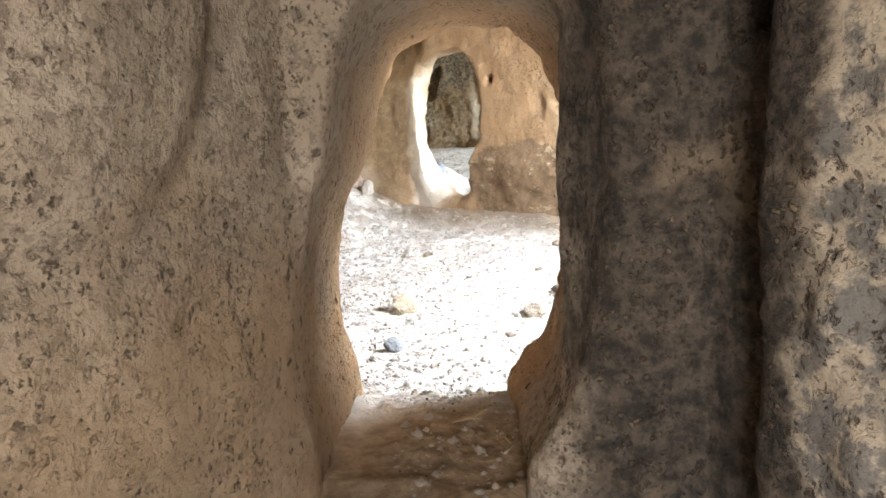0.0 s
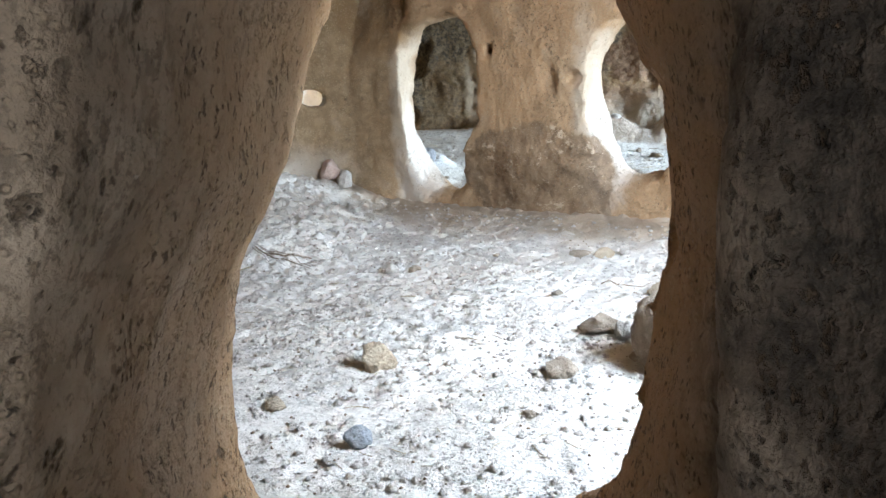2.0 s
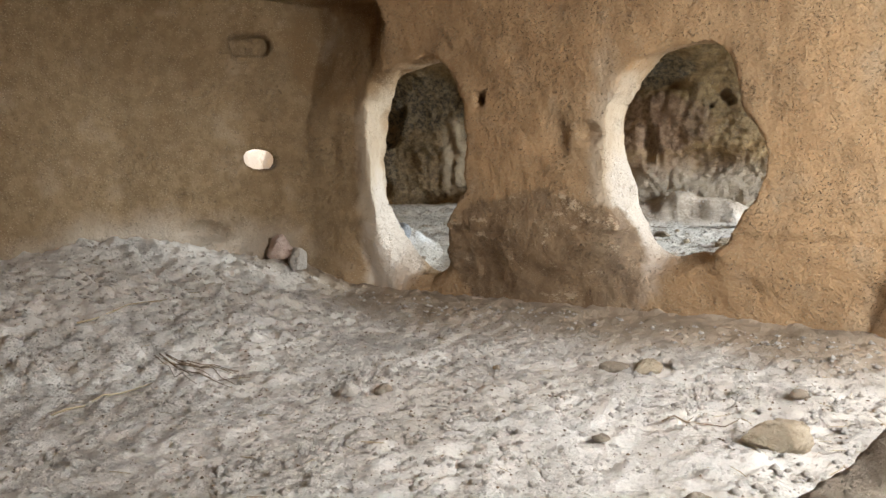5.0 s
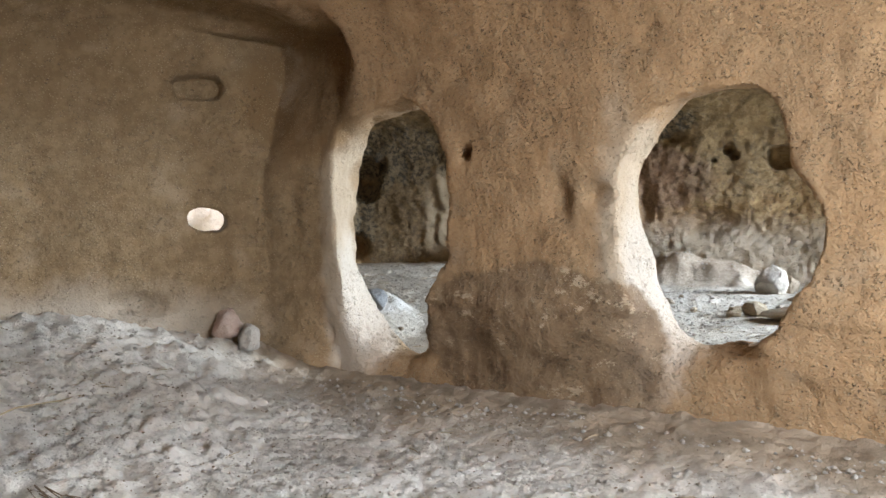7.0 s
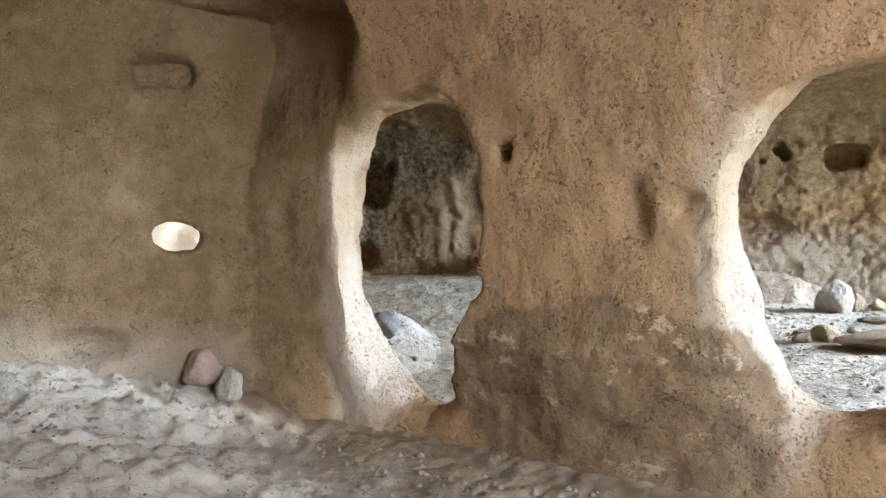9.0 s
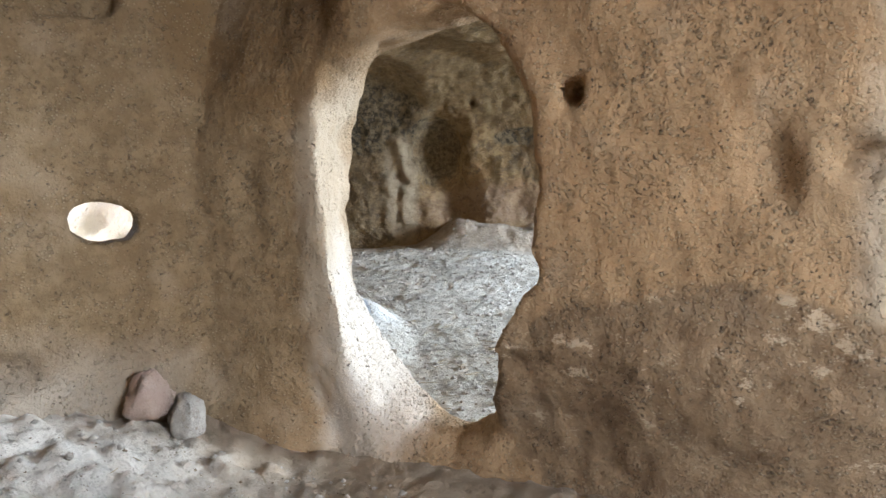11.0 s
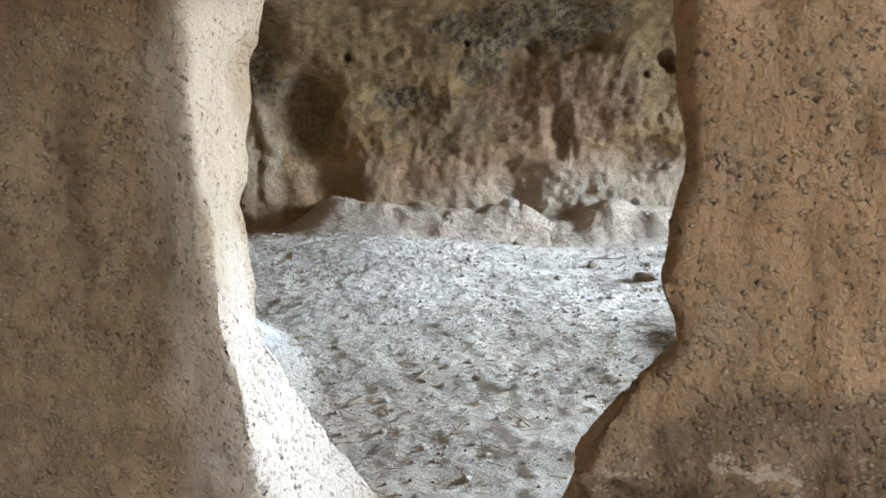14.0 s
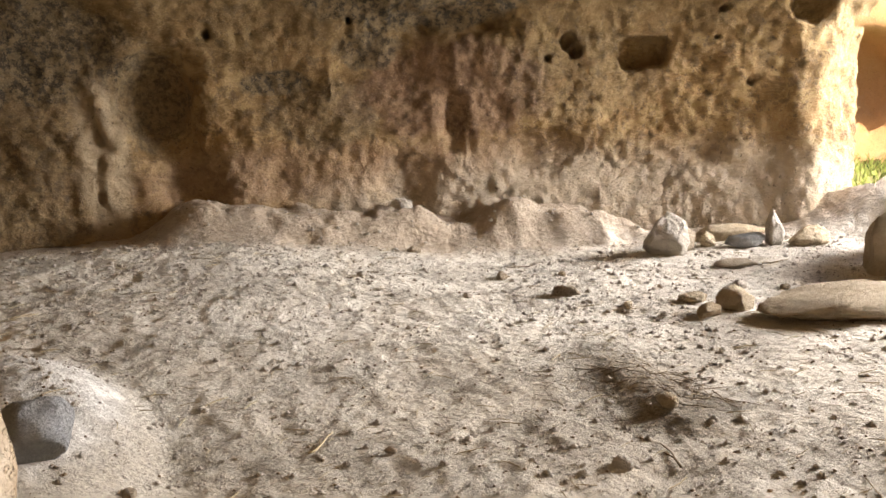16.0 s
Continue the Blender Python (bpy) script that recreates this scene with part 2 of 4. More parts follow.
    c = m.mix(m.math("MULTIPLY", m.math("MAXIMUM", pits, pocks), 0.6), c, (0.12, 0.085, 0.06))
    return m.finish(c, 0.93, [(scaled, 0.06), (lumps, 0.018), (m.math("SUBTRACT", 1.0, pocks), 0.02), (m.math("SUBTRACT", 1.0, pits), 0.01), (clasts, 0.01), (grain, 0.008)])


def dusty_floor():
    m = Nodes("floor_dust_and_dung")
    c = m.mix(m.span(m.noise(1.1, 5), 0.38, 0.65), (0.62, 0.56, 0.475), (0.72, 0.665, 0.58))
    c = m.mix(m.math("MULTIPLY", m.span(m.noise(7.5, 7, 0.72), 0.50, 0.64), 0.45), c, (0.42, 0.37, 0.305))
    trod = m.span(m.noise(1.5, 4, 0.6), 0.40, 0.60)
    crumbs = m.math("MULTIPLY", m.span(m.cells(48), 0.14, 0.32, 1.0, 0.0), m.span(m.noise(3.6, 5, 0.6), 0.44, 0.58))
    crumbs = m.math("MULTIPLY", crumbs, trod)
    c = m.mix(m.math("MULTIPLY", crumbs, 0.6), c, (0.24, 0.185, 0.135))
    pale = m.math("MULTIPLY", m.span(m.cells(26), 0.10, 0.28, 1.0, 0.0), m.span(m.noise(4.7, 3), 0.48, 0.6))
    pale = m.math("MULTIPLY", pale, trod)
    c = m.mix(m.math("MULTIPLY", pale, 0.5), c, (0.72, 0.66, 0.57))
    # rusty sand in the passage
    rust = m.blot((-0.1, 2.35, 0.2), (0.75, 0.95, 0.6), 0, 0.3, 0.35, 3)
    c = m.mix(m.math("MULTIPLY", rust, 0.85), c, m.mix(m.span(m.noise(14, 6, 0.7), 0.4, 0.6), (0.30, 0.19, 0.10), (0.47, 0.345, 0.20)))
    # shade along the pier's foot, put into the floor colour as a ragged brown band
    off = m.math("SUBTRACT", m.vec("DOT_PRODUCT", m.where, (-0.613, -0.79, 0.0)), -8.0185)
    foot_shade = m.math("MULTIPLY", m.span(m.math("ADD", off, m.math("MULTIPLY", m.noise(1.8, 5, 0.65), 1.1)), 0.75, 1.65, 1.0, 0.0), m.span(off, -0.3, -0.1))
    c = m.mix(m.math("MULTIPLY", foot_shade, 0.85), c, m.mix(m.noise(10, 6, 0.7), (0.25, 0.17, 0.098), (0.36, 0.262, 0.165)))
    # strawy, darker litter in the inner chamber
    litter = m.blot((0.6, 13.0, 0.0), (2.9, 1.5, 0.6), -15, 0.5, 0.5, 1.6)
    c = m.mix(m.math("MULTIPLY", litter, 0.35), c, m.mix(m.span(m.noise(30, 6, 0.75), 0.42, 0.58), (0.25, 0.195, 0.135), (0.52, 0.45, 0.33)))
    brush = m.blot((2.1, 13.2, 0.0), (0.30, 0.8, 0.6), -17, 0.4, 0.6, 5)
    c = m.mix(m.math("MULTIPLY", brush, 0.8), c, m.mix(m.span(m.noise(34, 6, 0.75), 0.42, 0.58), (0.13, 0.10, 0.07), (0.34, 0.28, 0.20)))
    # earthy bench along the far wall, and a chalky mound
    foot = m.span(m.math("ADD", m.vec("DOT_PRODUCT", m.where, (0.335, 0.942, 0.0)), m.math("MULTIPLY", m.noise(2.5, 5, 0.6), 0.7)), 16.9, 17.4)
    c = m.mix(m.math("MULTIPLY", foot, 0.8), c, m.mix(m.span(m.noise(8, 6, 0.7), 0.4, 0.6), (0.36, 0.265, 0.185), (0.50, 0.395, 0.295)))
    c = m.mix(m.math("MULTIPLY", m.blot((-1.0, 14.4, 0.2), (0.45, 0.9, 0.5), 0, 0.25, 0.4, 3), 0.9), c, (0.75, 0.72, 0.67))
    lumps = m.noise(21, 7, 0.68)
    return m.finish(c, 0.96, [(m.noise(9, 5, 0.6), 0.05), (m.math("MULTIPLY", lumps, m.math("ADD", trod, 0.35)), 0.045), (m.math("SUBTRACT", 1.0, crumbs), 0.008), (pale, 0.015), (m.noise(80, 5, 0.75), 0.008)])


def stone(name, base, alt, fleck, scale=9.0):
    m = Nodes(name)
    info = m.tree.nodes.new("ShaderNodeObjectInfo")
    c = m.mix(m.span(m.noise(scale, 6, 0.62), 0.38, 0.64), base, alt)
    c = m.mix(m.math("MULTIPLY", m.span(m.noise(scale * 3.1, 5, 0.7), 0.56, 0.68), 0.7), c, fleck)
    c = m.mix(m.math("MULTIPLY", info.outputs["Random"], 0.25), c, alt)
    holes = m.span(m.cells(scale * 4), 0.10, 0.28, 0.0, 1.0)
    return m.finish(c, 0.9, [(m.noise(scale * 1.6, 6, 0.65), 0.05), (holes, 0.010), (m.noise(scale * 7, 5, 0.75), 0.022)])


def plain(name, base, alt, scale=30.0, rough=0.85, bump=0.003):
    m = Nodes(name)
    c = m.mix(m.noise(scale, 4), base, alt)
    return m.finish(c, rough, [(m.noise(scale * 2, 4), bump)])


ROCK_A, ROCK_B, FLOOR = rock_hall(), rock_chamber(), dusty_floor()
GREY = stone("stone_grey", (0.29, 0.225, 0.16), (0.39, 0.315, 0.23), (0.47, 0.39, 0.30))
PALE = stone("stone_pale", (0.47, 0.41, 0.34), (0.58, 0.52, 0.44), (0.36, 0.28, 0.21))
CHALK = stone("stone_chalk", (0.68, 0.66, 0.62), (0.77, 0.75, 0.71), (0.60, 0.57, 0.52), 4.0)
PINK = stone("stone_pink", (0.50, 0.34, 0.26), (0.57, 0.42, 0.33), (0.44, 0.30, 0.21))
OCHRE = stone("stone_ochre", (0.42, 0.32, 0.21), (0.52, 0.42, 0.29), (0.30, 0.21, 0.13))
BLUE = stone("stone_blue_grey", (0.26, 0.265, 0.265), (0.36, 0.36, 0.355), (0.40, 0.40, 0.40))
TWIG = plain("twig_bark", (0.16, 0.11, 0.07), (0.27, 0.20, 0.13), 60)
STRAW = plain("straw", (0.52, 0.43, 0.27), (0.36, 0.27, 0.16), 40)
GRASS = plain("grass", (0.10, 0.16, 0.035), (0.19, 0.22, 0.06), 25)
EARTH = plain("earth_and_turf", (0.13, 0.16, 0.05), (0.26, 0.23, 0.12), 1.4, 0.95, 0.02)
PLASTIC = plain("plastic_blue_white", (0.55, 0.66, 0.78), (0.75, 0.8, 0.84), 50, 0.4)


# ---------------------------------------------------------------- the rock: voids carved out of a mass
def value_noise(p, scale, seed):
    """Smooth noise in -1..1 at the places p (n, 3)."""
    q = p * scale + seed * 17.31
    i = np.floor(q).astype(np.int64)
    f = q - i
    f = f * f * f * (f * (f * 6 - 15) + 10)
    out = np.zeros(len(p))
    for dx in (0, 1):
        for dy in (0, 1):
            for dz in (0, 1):
                h = (i[:, 0] + dx) * 374761393 + (i[:, 1] + dy) * 668265263 + (i[:, 2] + dz) * 2147483647 + seed * 974711
                h = (h ^ (h >> 13)) * 1274126177
                h = ((h ^ (h >> 16)) & 0xFFFF) / 32767.5 - 1.0
                w = (f[:, 0] if dx else 1 - f[:, 0]) * (f[:, 1] if dy else 1 - f[:, 1]) * (f[:, 2] if dz else 1 - f[:, 2])
                out += w * h
    return out


def smin(a, b, k):
    h = np.maximum(k - np.abs(a - b), 0.0) / k
    return np.minimum(a, b) - h * h * k * 0.25


def smax(a, b, k):
    return -smin(-a, -b, k)


def poly(px, py, pts):
    """Signed distance to a polygon, below 0 inside."""
    best = np.full(np.broadcast(px, py).shape, 1e9, dtype=np.float32)
    inside = np.zeros(best.shape, dtype=bool)
    for (ax, ay), (bx, by) in zip(pts, pts[1:] + pts[:1]):
        ex, ey = bx - ax, by - ay
        t = np.clip(((px - ax) * ex + (py - ay) * ey) / (ex * ex + ey * ey), 0, 1)
        best = np.minimum(best, (px - ax - t * ex) ** 2 + (py - ay - t * ey) ** 2)
        if ay != by:
            inside ^= ((py < ay) != (py < by)) & (px < (bx - ax) * (py - ay) / (by - ay) + ax)
    return np.where(inside, -1, 1) * np.sqrt(best)


def loft(px, py, f, front, back):
    """Distance to an outline that passes from front (f = 0) to back (f = 1)."""
    best, inside = np.full(np.broadcast(px, py).shape, 1e9, dtype=np.float32), np.zeros(np.broadcast(px, py).shape, dtype=bool)
    pts = [(a[0] + (b[0] - a[0]) * f, a[1] + (b[1] - a[1]) * f) for a, b in zip(front, back)]
    for (ax, ay), (bx, by) in zip(pts, pts[1:] + pts[:1]):
        ex, ey = bx - ax, by - ay
        t = np.clip(((px - ax) * ex + (py - ay) * ey) / (ex * ex + ey * ey), 0, 1)
        best = np.minimum(best, (px - ax - t * ex) ** 2 + (py - ay - t * ey) ** 2)
        inside ^= ((py < ay) != (py < by)) & (px < ex * (py - ay) / np.where(np.abs(ey) < 1e-6, 1e-6, ey) + ax)
    return np.where(inside, -1, 1) * np.sqrt(best)


# the pier wall between the hall and the inner chamber: a plane through P0 along E
P0, E, N = np.array((0.0, 10.15)), np.array((0.790, -0.613)), np.array((-0.613, -0.790))


def on_pier(u, z, off=0.0):
    x, y = P0 + E * u + N * off
    return (x, y, z)


ENTRY_PLAN = [(-0.60, 2.36), (-0.70, 2.05), (-0.88, 1.62), (-1.3, 0.8), (-1.5, -1.0), (-1.2, -2.6), (1.2, -2.6), (1.5, -1.0),
              (1.3, 0.8), (0.95, 1.5), (0.68, 1.93), (0.78, 2.12), (0.66, 2.3)]
HALL_PLAN = [(-4.0, 3.62), (3.2, 3.60), (4.3, 5.0), (3.95, 7.08), (-1.14, 11.03), (-1.65, 11.24), (-3.2, 10.38), (-4.1, 9.1), (-4.6, 6.0)]
CHAMBER_PLAN = [(-1.35, 11.73), (2.55, 8.71), (6.3, 9.2), (7.0, 12.0), (7.0, 15.3), (6.6, 15.9), (5.5, 16.65), (3.0, 17.72), (0.0, 18.62),
                (-1.6, 18.9), (-2.2, 18.3), (-1.75, 14.0)]
PASSAGE = [(-0.66, -0.3), (-0.66, 0.35), (-0.69, 0.55), (-0.67, 0.82), (-0.60, 1.1), (-0.53, 1.3), (-0.49, 1.56), (-0.39, 1.76), (-0.16, 1.87), (0.11, 1.86),
           (0.27, 1.73), (0.33, 1.45), (0.32, 1.10), (0.28, 0.80), (0.25, 0.58), (0.20, 0.42), (0.07, 0.25), (-0.02, -0.3)]
# outlines (along the pier, height) on its hall face and on its chamber face
OPENING_1 = ([(-1.06, 0.25), (-1.13, 0.40), (-1.19, 0.70), (-1.25, 1.05), (-1.28, 1.39), (-1.28, 1.90), (-1.18, 2.13), (-0.87, 2.19), (-0.53, 2.24), (-0.40, 2.19),
              (-0.22, 2.02), (-0.12, 1.77), (-0.12, 1.50), (-0.18, 1.20), (-0.165, 1.06), (-0.27, 0.96), (-0.42, 0.68), (-0.57, 0.41), (-0.75, 0.27)],
             [(-0.93, 0.27), (-1.12, 0.46), (-1.33, 0.78), (-1.42, 1.03), (-1.43, 1.37), (-1.36, 1.72), (-1.29, 1.90), (-1.21, 2.16), (-0.53, 2.26), (-0.40, 2.22),
              (-0.22, 2.06), (-0.10, 1.79), (-0.08, 1.50), (-0.12, 1.20), (-0.10, 1.00), (-0.20, 0.88), (-0.36, 0.62), (-0.52, 0.36), (-0.72, 0.23)])
OPENING_2 = ([(1.45, 0.43), (1.32, 0.57), (1.25, 0.79), (1.20, 1.17), (1.18, 1.46), (1.25, 1.66), (1.35, 1.91), (1.56, 2.04), (1.80, 2.05), (1.99, 2.04), (2.13, 1.93),
              (2.19, 1.73), (2.19, 1.61), (2.31, 1.44), (2.35, 1.36), (2.35, 1.20), (2.26, 0.95), (2.12, 0.74), (1.95, 0.60), (1.58, 0.47)],
             [(1.56, 0.54), (1.42, 0.63), (1.33, 0.82), (1.27, 1.15), (1.18, 1.47), (1.18, 1.65), (1.40, 1.93), (1.54, 2.06), (1.80, 2.09), (2.02, 2.08), (2.16, 1.97),
              (2.22, 1.76), (2.24, 1.62), (2.36, 1.44), (2.40, 1.36), (2.40, 1.20), (2.31, 0.92), (2.17, 0.70), (1.98, 0.56), (1.72, 0.53)])

STEP = 0.032
GX = np.arange(-5.6, 9.6, STEP, dtype=np.float32)
GY = np.arange(-3.4, 20.2, STEP, dtype=np.float32)
GZ = np.arange(-0.45, 3.6, STEP, dtype=np.float32)


def window(lo, hi):
    """Slices and coordinates of the part of the grid in a box."""
    s = [slice(max(0, int((a - g[0]) / STEP)), min(len(g), int((b - g[0]) / STEP) + 2)) for a, b, g in zip(lo, hi, (GX, GY, GZ))]
    return tuple(s), GX[s[0]][:, None, None], GY[s[1]][None, :, None], GZ[s[2]][None, None, :]


def carve(field, lo, hi, shape, k):
    """Takes a shape (a function of x, y, z) out of the rock within a box."""
    s, x, y, z = window(lo, hi)
    field[s] = smin(field[s], shape(x, y, z), k)


def add_rock(field, centre, radii, turn=0.0, k=0.1):
    """A swelling of the rock, as an ellipsoid."""
    reach = max(radii) + 0.3
    s, x, y, z = window([c - reach for c in centre], [c + reach for c in centre])
    field[s] = smax(field[s], -egg(centre, radii, turn)(x, y, z), k)


def egg(centre, radii, turn=0.0):
    c, s = math.cos(radians(turn)), math.sin(radians(turn))

    def shape(x, y, z):
        dx, dy = x - centre[0], y - centre[1]
        a, b, d = (dx * c + dy * s) / radii[0], (dy * c - dx * s) / radii[1], (z - centre[2]) / radii[2]
        r = np.sqrt(a * a + b * b + d * d)
        return (r - 1.0) * min(radii)
    return shape


def dent(field, centre, radii, turn=0.0, k=0.04):
    reach = max(radii) + 0.15
    carve(field, [c - reach for c in centre], [c + reach for c in centre], egg(centre, radii, turn), k)


def brick_void(lo, hi, r):
    """A box with rounded edges."""
    mid, half = [(a + b) / 2 for a, b in zip(lo, hi)], [(b - a) / 2 - r for a, b in zip(lo, hi)]

    def shape(x, y, z):
        q = [np.abs(v - m) - h for v, m, h in zip((x, y, z), mid, half)]
        out = np.sqrt(np.maximum(q[0], 0) ** 2 + np.maximum(q[1], 0) ** 2 + np.maximum(q[2], 0) ** 2)
        return out + np.minimum(np.maximum(np.maximum(q[0], q[1]), q[2]), 0) - r
    return shape


def build_void():
    plan_x, plan_y = GX[:, None], GY[None, :]
    wob = 0.05 * np.sin(plan_x * 2.3 + 1.0) * np.cos(plan_y * 1.9) + 0.03 * np.sin(plan_x * 4.1 - plan_y * 3.3)
    z = GZ[None, None, :]
    void = None
    for pts, top, k, bow in ((ENTRY_PLAN, 2.15, 0.5, 0.0), (HALL_PLAN, 3.02, 0.7, 0.05), (CHAMBER_PLAN, 3.15, 0.9, 0.06)):
        d = poly(plan_x, plan_y, pts)[:, :, None]
        lean = (bow * (((z - 1.3) / 1.3) ** 2)).astype(np.float32)
        if pts is HALL_PLAN:
            d = smax(d, -0.20 - z, 0.6)
        room = smax(d + lean, z - (top + 1.5 * wob[:, :, None]), k).astype(np.float32)
        void = room if void is None else np.minimum(void, room)
    # the entrance passage
    carve(void, (-1.4, 1.7, -0.45), (1.0, 4.0, 2.6),
          lambda x, y, z: smax(poly(x + 0.04 * (y - 3.35), z - 0.10 * (3.3 - y), PASSAGE), np.abs(y - 2.9) - 0.95, 0.1), 0.06)
    dent(void, (-0.70, 3.82, 1.45), (0.19, 0.42, 0.7), 0, 0.08)
    add_rock(void, (0.61, 2.60, 1.1), (0.38, 0.20, 1.5), 0, 0.12)
    dent(void, (-0.78, 3.78, 0.85), (0.24, 0.38, 0.62), 0, 0.10)
    dent(void, (0.50, 3.85, 1.0), (0.19, 0.55, 1.0), 0, 0.10)
    dent(void, (0.45, 3.80, 0.5), (0.27, 0.42, 0.55), 0, 0.08)
    # the two openings through the pier wall
    for front, back in (OPENING_1, OPENING_2):
        us = [p[0] for p in front]
        cx, cy, _ = on_pier((min(us) + max(us)) / 2, 0, -0.2)

        def shape(x, y, z, front=front, back=back):
            u = (x - P0[0]) * E[0] + (y - P0[1]) * E[1]
            n = (x - P0[0]) * N[0] + (y - P0[1]) * N[1]
            ragged = 0.008 * np.sin(z * 13 + n * 9) * np.sin(u * 7 + 2) + 0.005 * np.sin(z * 31 + u * 17 + 3 * n)
            return smax(loft(u, z, np.clip(-n / 0.42, 0, 1.2), front, back) + ragged, np.abs(n + 0.22) - 0.5, 0.04)
        carve(void, (cx - 1.2, cy - 1.2, 0.05), (cx + 1.2, cy + 1.2, 2.6), shape, 0.05)
    return void


def build_mouths(void):
    """The openings to the daylight."""
    carve(void, (1.8, 1.8, -0.45), (9.6, 7.6, 3.4), brick_void((2.0, 2.3, -0.6), (12.0, 6.3, 2.75), 0.5), 0.4)
    carve(void, (5.0, 9.0, -0.45), (9.6, 16.3, 3.3), brick_void((5.6, 10.2, -0.6), (12.0, 15.70, 2.6), 0.5), 0.2)
    carve(void, (-1.2, -3.4, -0.45), (1.6, -1.8, 2.4), brick_void((-0.5, -5.0, -0.4), (1.1, -2.2, 2.0), 0.4), 0.3)
    # the little round hole out of the hall
    cx, cy, cz = -2.06, 11.0, 1.39

    def shape(x, y, z):
        a = (x - cx) * 0.886 + (y - cy) * 0.462
        b = (y - cy) * 0.886 - (x - cx) * 0.462
        return smax((np.sqrt((a / 0.165) ** 2 + ((z - cz + 0.1 * a) / 0.105) ** 2) - 1) * 0.105, np.abs(b - 0.3) - 0.9, 0.02)
    carve(void, (cx - 1.2, cy - 1.2, cz - 0.4), (cx + 1.2, cy + 1.4, cz + 0.4), shape, 0.03)
    dent(void, (cx - 0.40, cy + 0.77, cz + 0.1), (0.9, 0.62, 0.8), 27.6, 0.04)


def build_dents(void):
    """Hollows, niches and beam holes."""
    T = -37.8
    dent(void, on_pier(0.052, 1.808, 0.02), (0.068, 0.20, 0.062), T, 0.012)
    dent(void, on_pier(0.020, 1.835, 0.0), (0.03, 0.14, 0.03), T, 0.01)
    dent(void, on_pier(0.79, 1.48, 0.04), (0.11, 0.11, 0.17), T, 0.06)
    dent(void, on_pier(0.66, 1.42, 0.15), (0.18, 0.16, 0.14), T, 0.10)
    dent(void, on_pier(1.08, 1.48, 0.04), (0.12, 0.12, 0.085), T, 0.04)
    dent(void, on_pier(1.02, 1.47, 0.0), (0.04, 0.11, 0.045), T, 0.02)
    dent(void, on_pier(-1.50, 2.39, 0.0), (0.03, 0.06, 0.05), T, 0.02)
    dent(void, on_pier(-0.94, 2.59, 0.0), (0.03, 0.06, 0.04), T, 0.02)
    dent(void, on_pier(0.28, 2.66, 0.0), (0.04, 0.06, 0.05), T, 0.03)
    dent(void, on_pier(1.30, 1.10, -0.12), (0.03, 0.08, 0.05), T, 0.02)
    for u, zz in ((-1.50, 1.36), (-1.70, 1.44)):
        dent(void, on_pier(u, zz, 0.11), (0.08, 0.10, 0.17), T, 0.12)
    add_rock(void, on_pier(0.96, 0.62, -0.02), (0.13, 0.09, 0.08), T, 0.08)
    add_rock(void, on_pier(0.5, 0.62, -0.20), (0.92, 0.26, 0.36), T, 0.12)
    # alcove in the corner with its lintel, and the shallow shelf niche

    def alcove(x, y, z):
        u = (x - P0[0]) * E[0] + (y - P0[1]) * E[1]
        n = (x - P0[0]) * N[0] + (y - P0[1]) * N[1]
        deep = -0.2 + 0.32 * np.clip((z - 1.6) / 0.95, 0, 1) * np.clip((-0.80 - u) / 0.4, 0, 1)
        side = np.maximum(np.abs(u + 1.46) - 0.52 - 0.02 * np.sin(z * 9), z - 2.90 - 0.025 * np.sin(u * 11))
        return np.maximum(np.maximum(side, -n - deep), 1.5 - z)
    carve(void, (-2.3, 10.2, 1.5), (-0.4, 12.0, 3.2), alcove, 0.05)
    carve(void, (-2.8, 10.4, 2.0), (-1.4, 11.7, 3.0),
          lambda x, y, z: np.maximum(np.maximum(np.abs((x + 2.10) * 0.886 + (y - 10.98) * 0.462) - 0.18 - 0.02 * np.sin(z * 31), np.abs((y - 10.98) * 0.886 - (x + 2.10) * 0.462) - 0.11),
                                     np.abs(z - 2.475 - 0.08 * (x + 2.1)) - 0.085), 0.08)
    dent(void, (-2.55, 10.72, 0.72), (0.22, 0.12, 0.09), 27, 0.08)
    # the worn hollow along the foot of the pier
    def undercut(x, y, z):
        u = (x - P0[0]) * E[0] + (y - P0[1]) * E[1]
        n = (x - P0[0]) * N[0] + (y - P0[1]) * N[1]
        return np.maximum((np.sqrt(((n + 0.00 - 0.04 * np.sin(u * 2.3)) / 0.11) ** 2 + ((z - 0.05) / 0.27) ** 2) - 1) * 0.11, np.abs(u - 0.8) - 2.2)
    carve(void, (-1.6, 7.0, -0.45), (3.2, 11.6, 0.7), undercut, 0.3)
    # inner chamber: round niche, its lower hollow, an alcove, the square niche, beam holes, the dark cavity
    W = -19.0
    dent(void, (0.44, 18.52, 1.90), (0.34, 0.34, 0.46), W, 0.22)
    dent(void, (0.40, 18.52, 1.50), (0.22, 0.16, 0.25), W, 0.15)
    dent(void, (0.66, 18.42, 1.05), (0.27, 0.22, 0.34), W, 0.22)
    dent(void, (2.80, 17.74, 0.90), (0.33, 0.22, 0.30), W, 0.12)
    carve(void, (4.6, 15.9, 1.6), (6.1, 17.4, 2.7),
          lambda x, y, z: brick_void((-0.26, -0.5, -0.19), (0.26, 0.28, 0.17), 0.09)((x - 5.33) * 0.90 - (y - 16.70) * 0.43, (y - 16.70) * 0.90 + (x - 5.33) * 0.43, z - 2.13), 0.05)
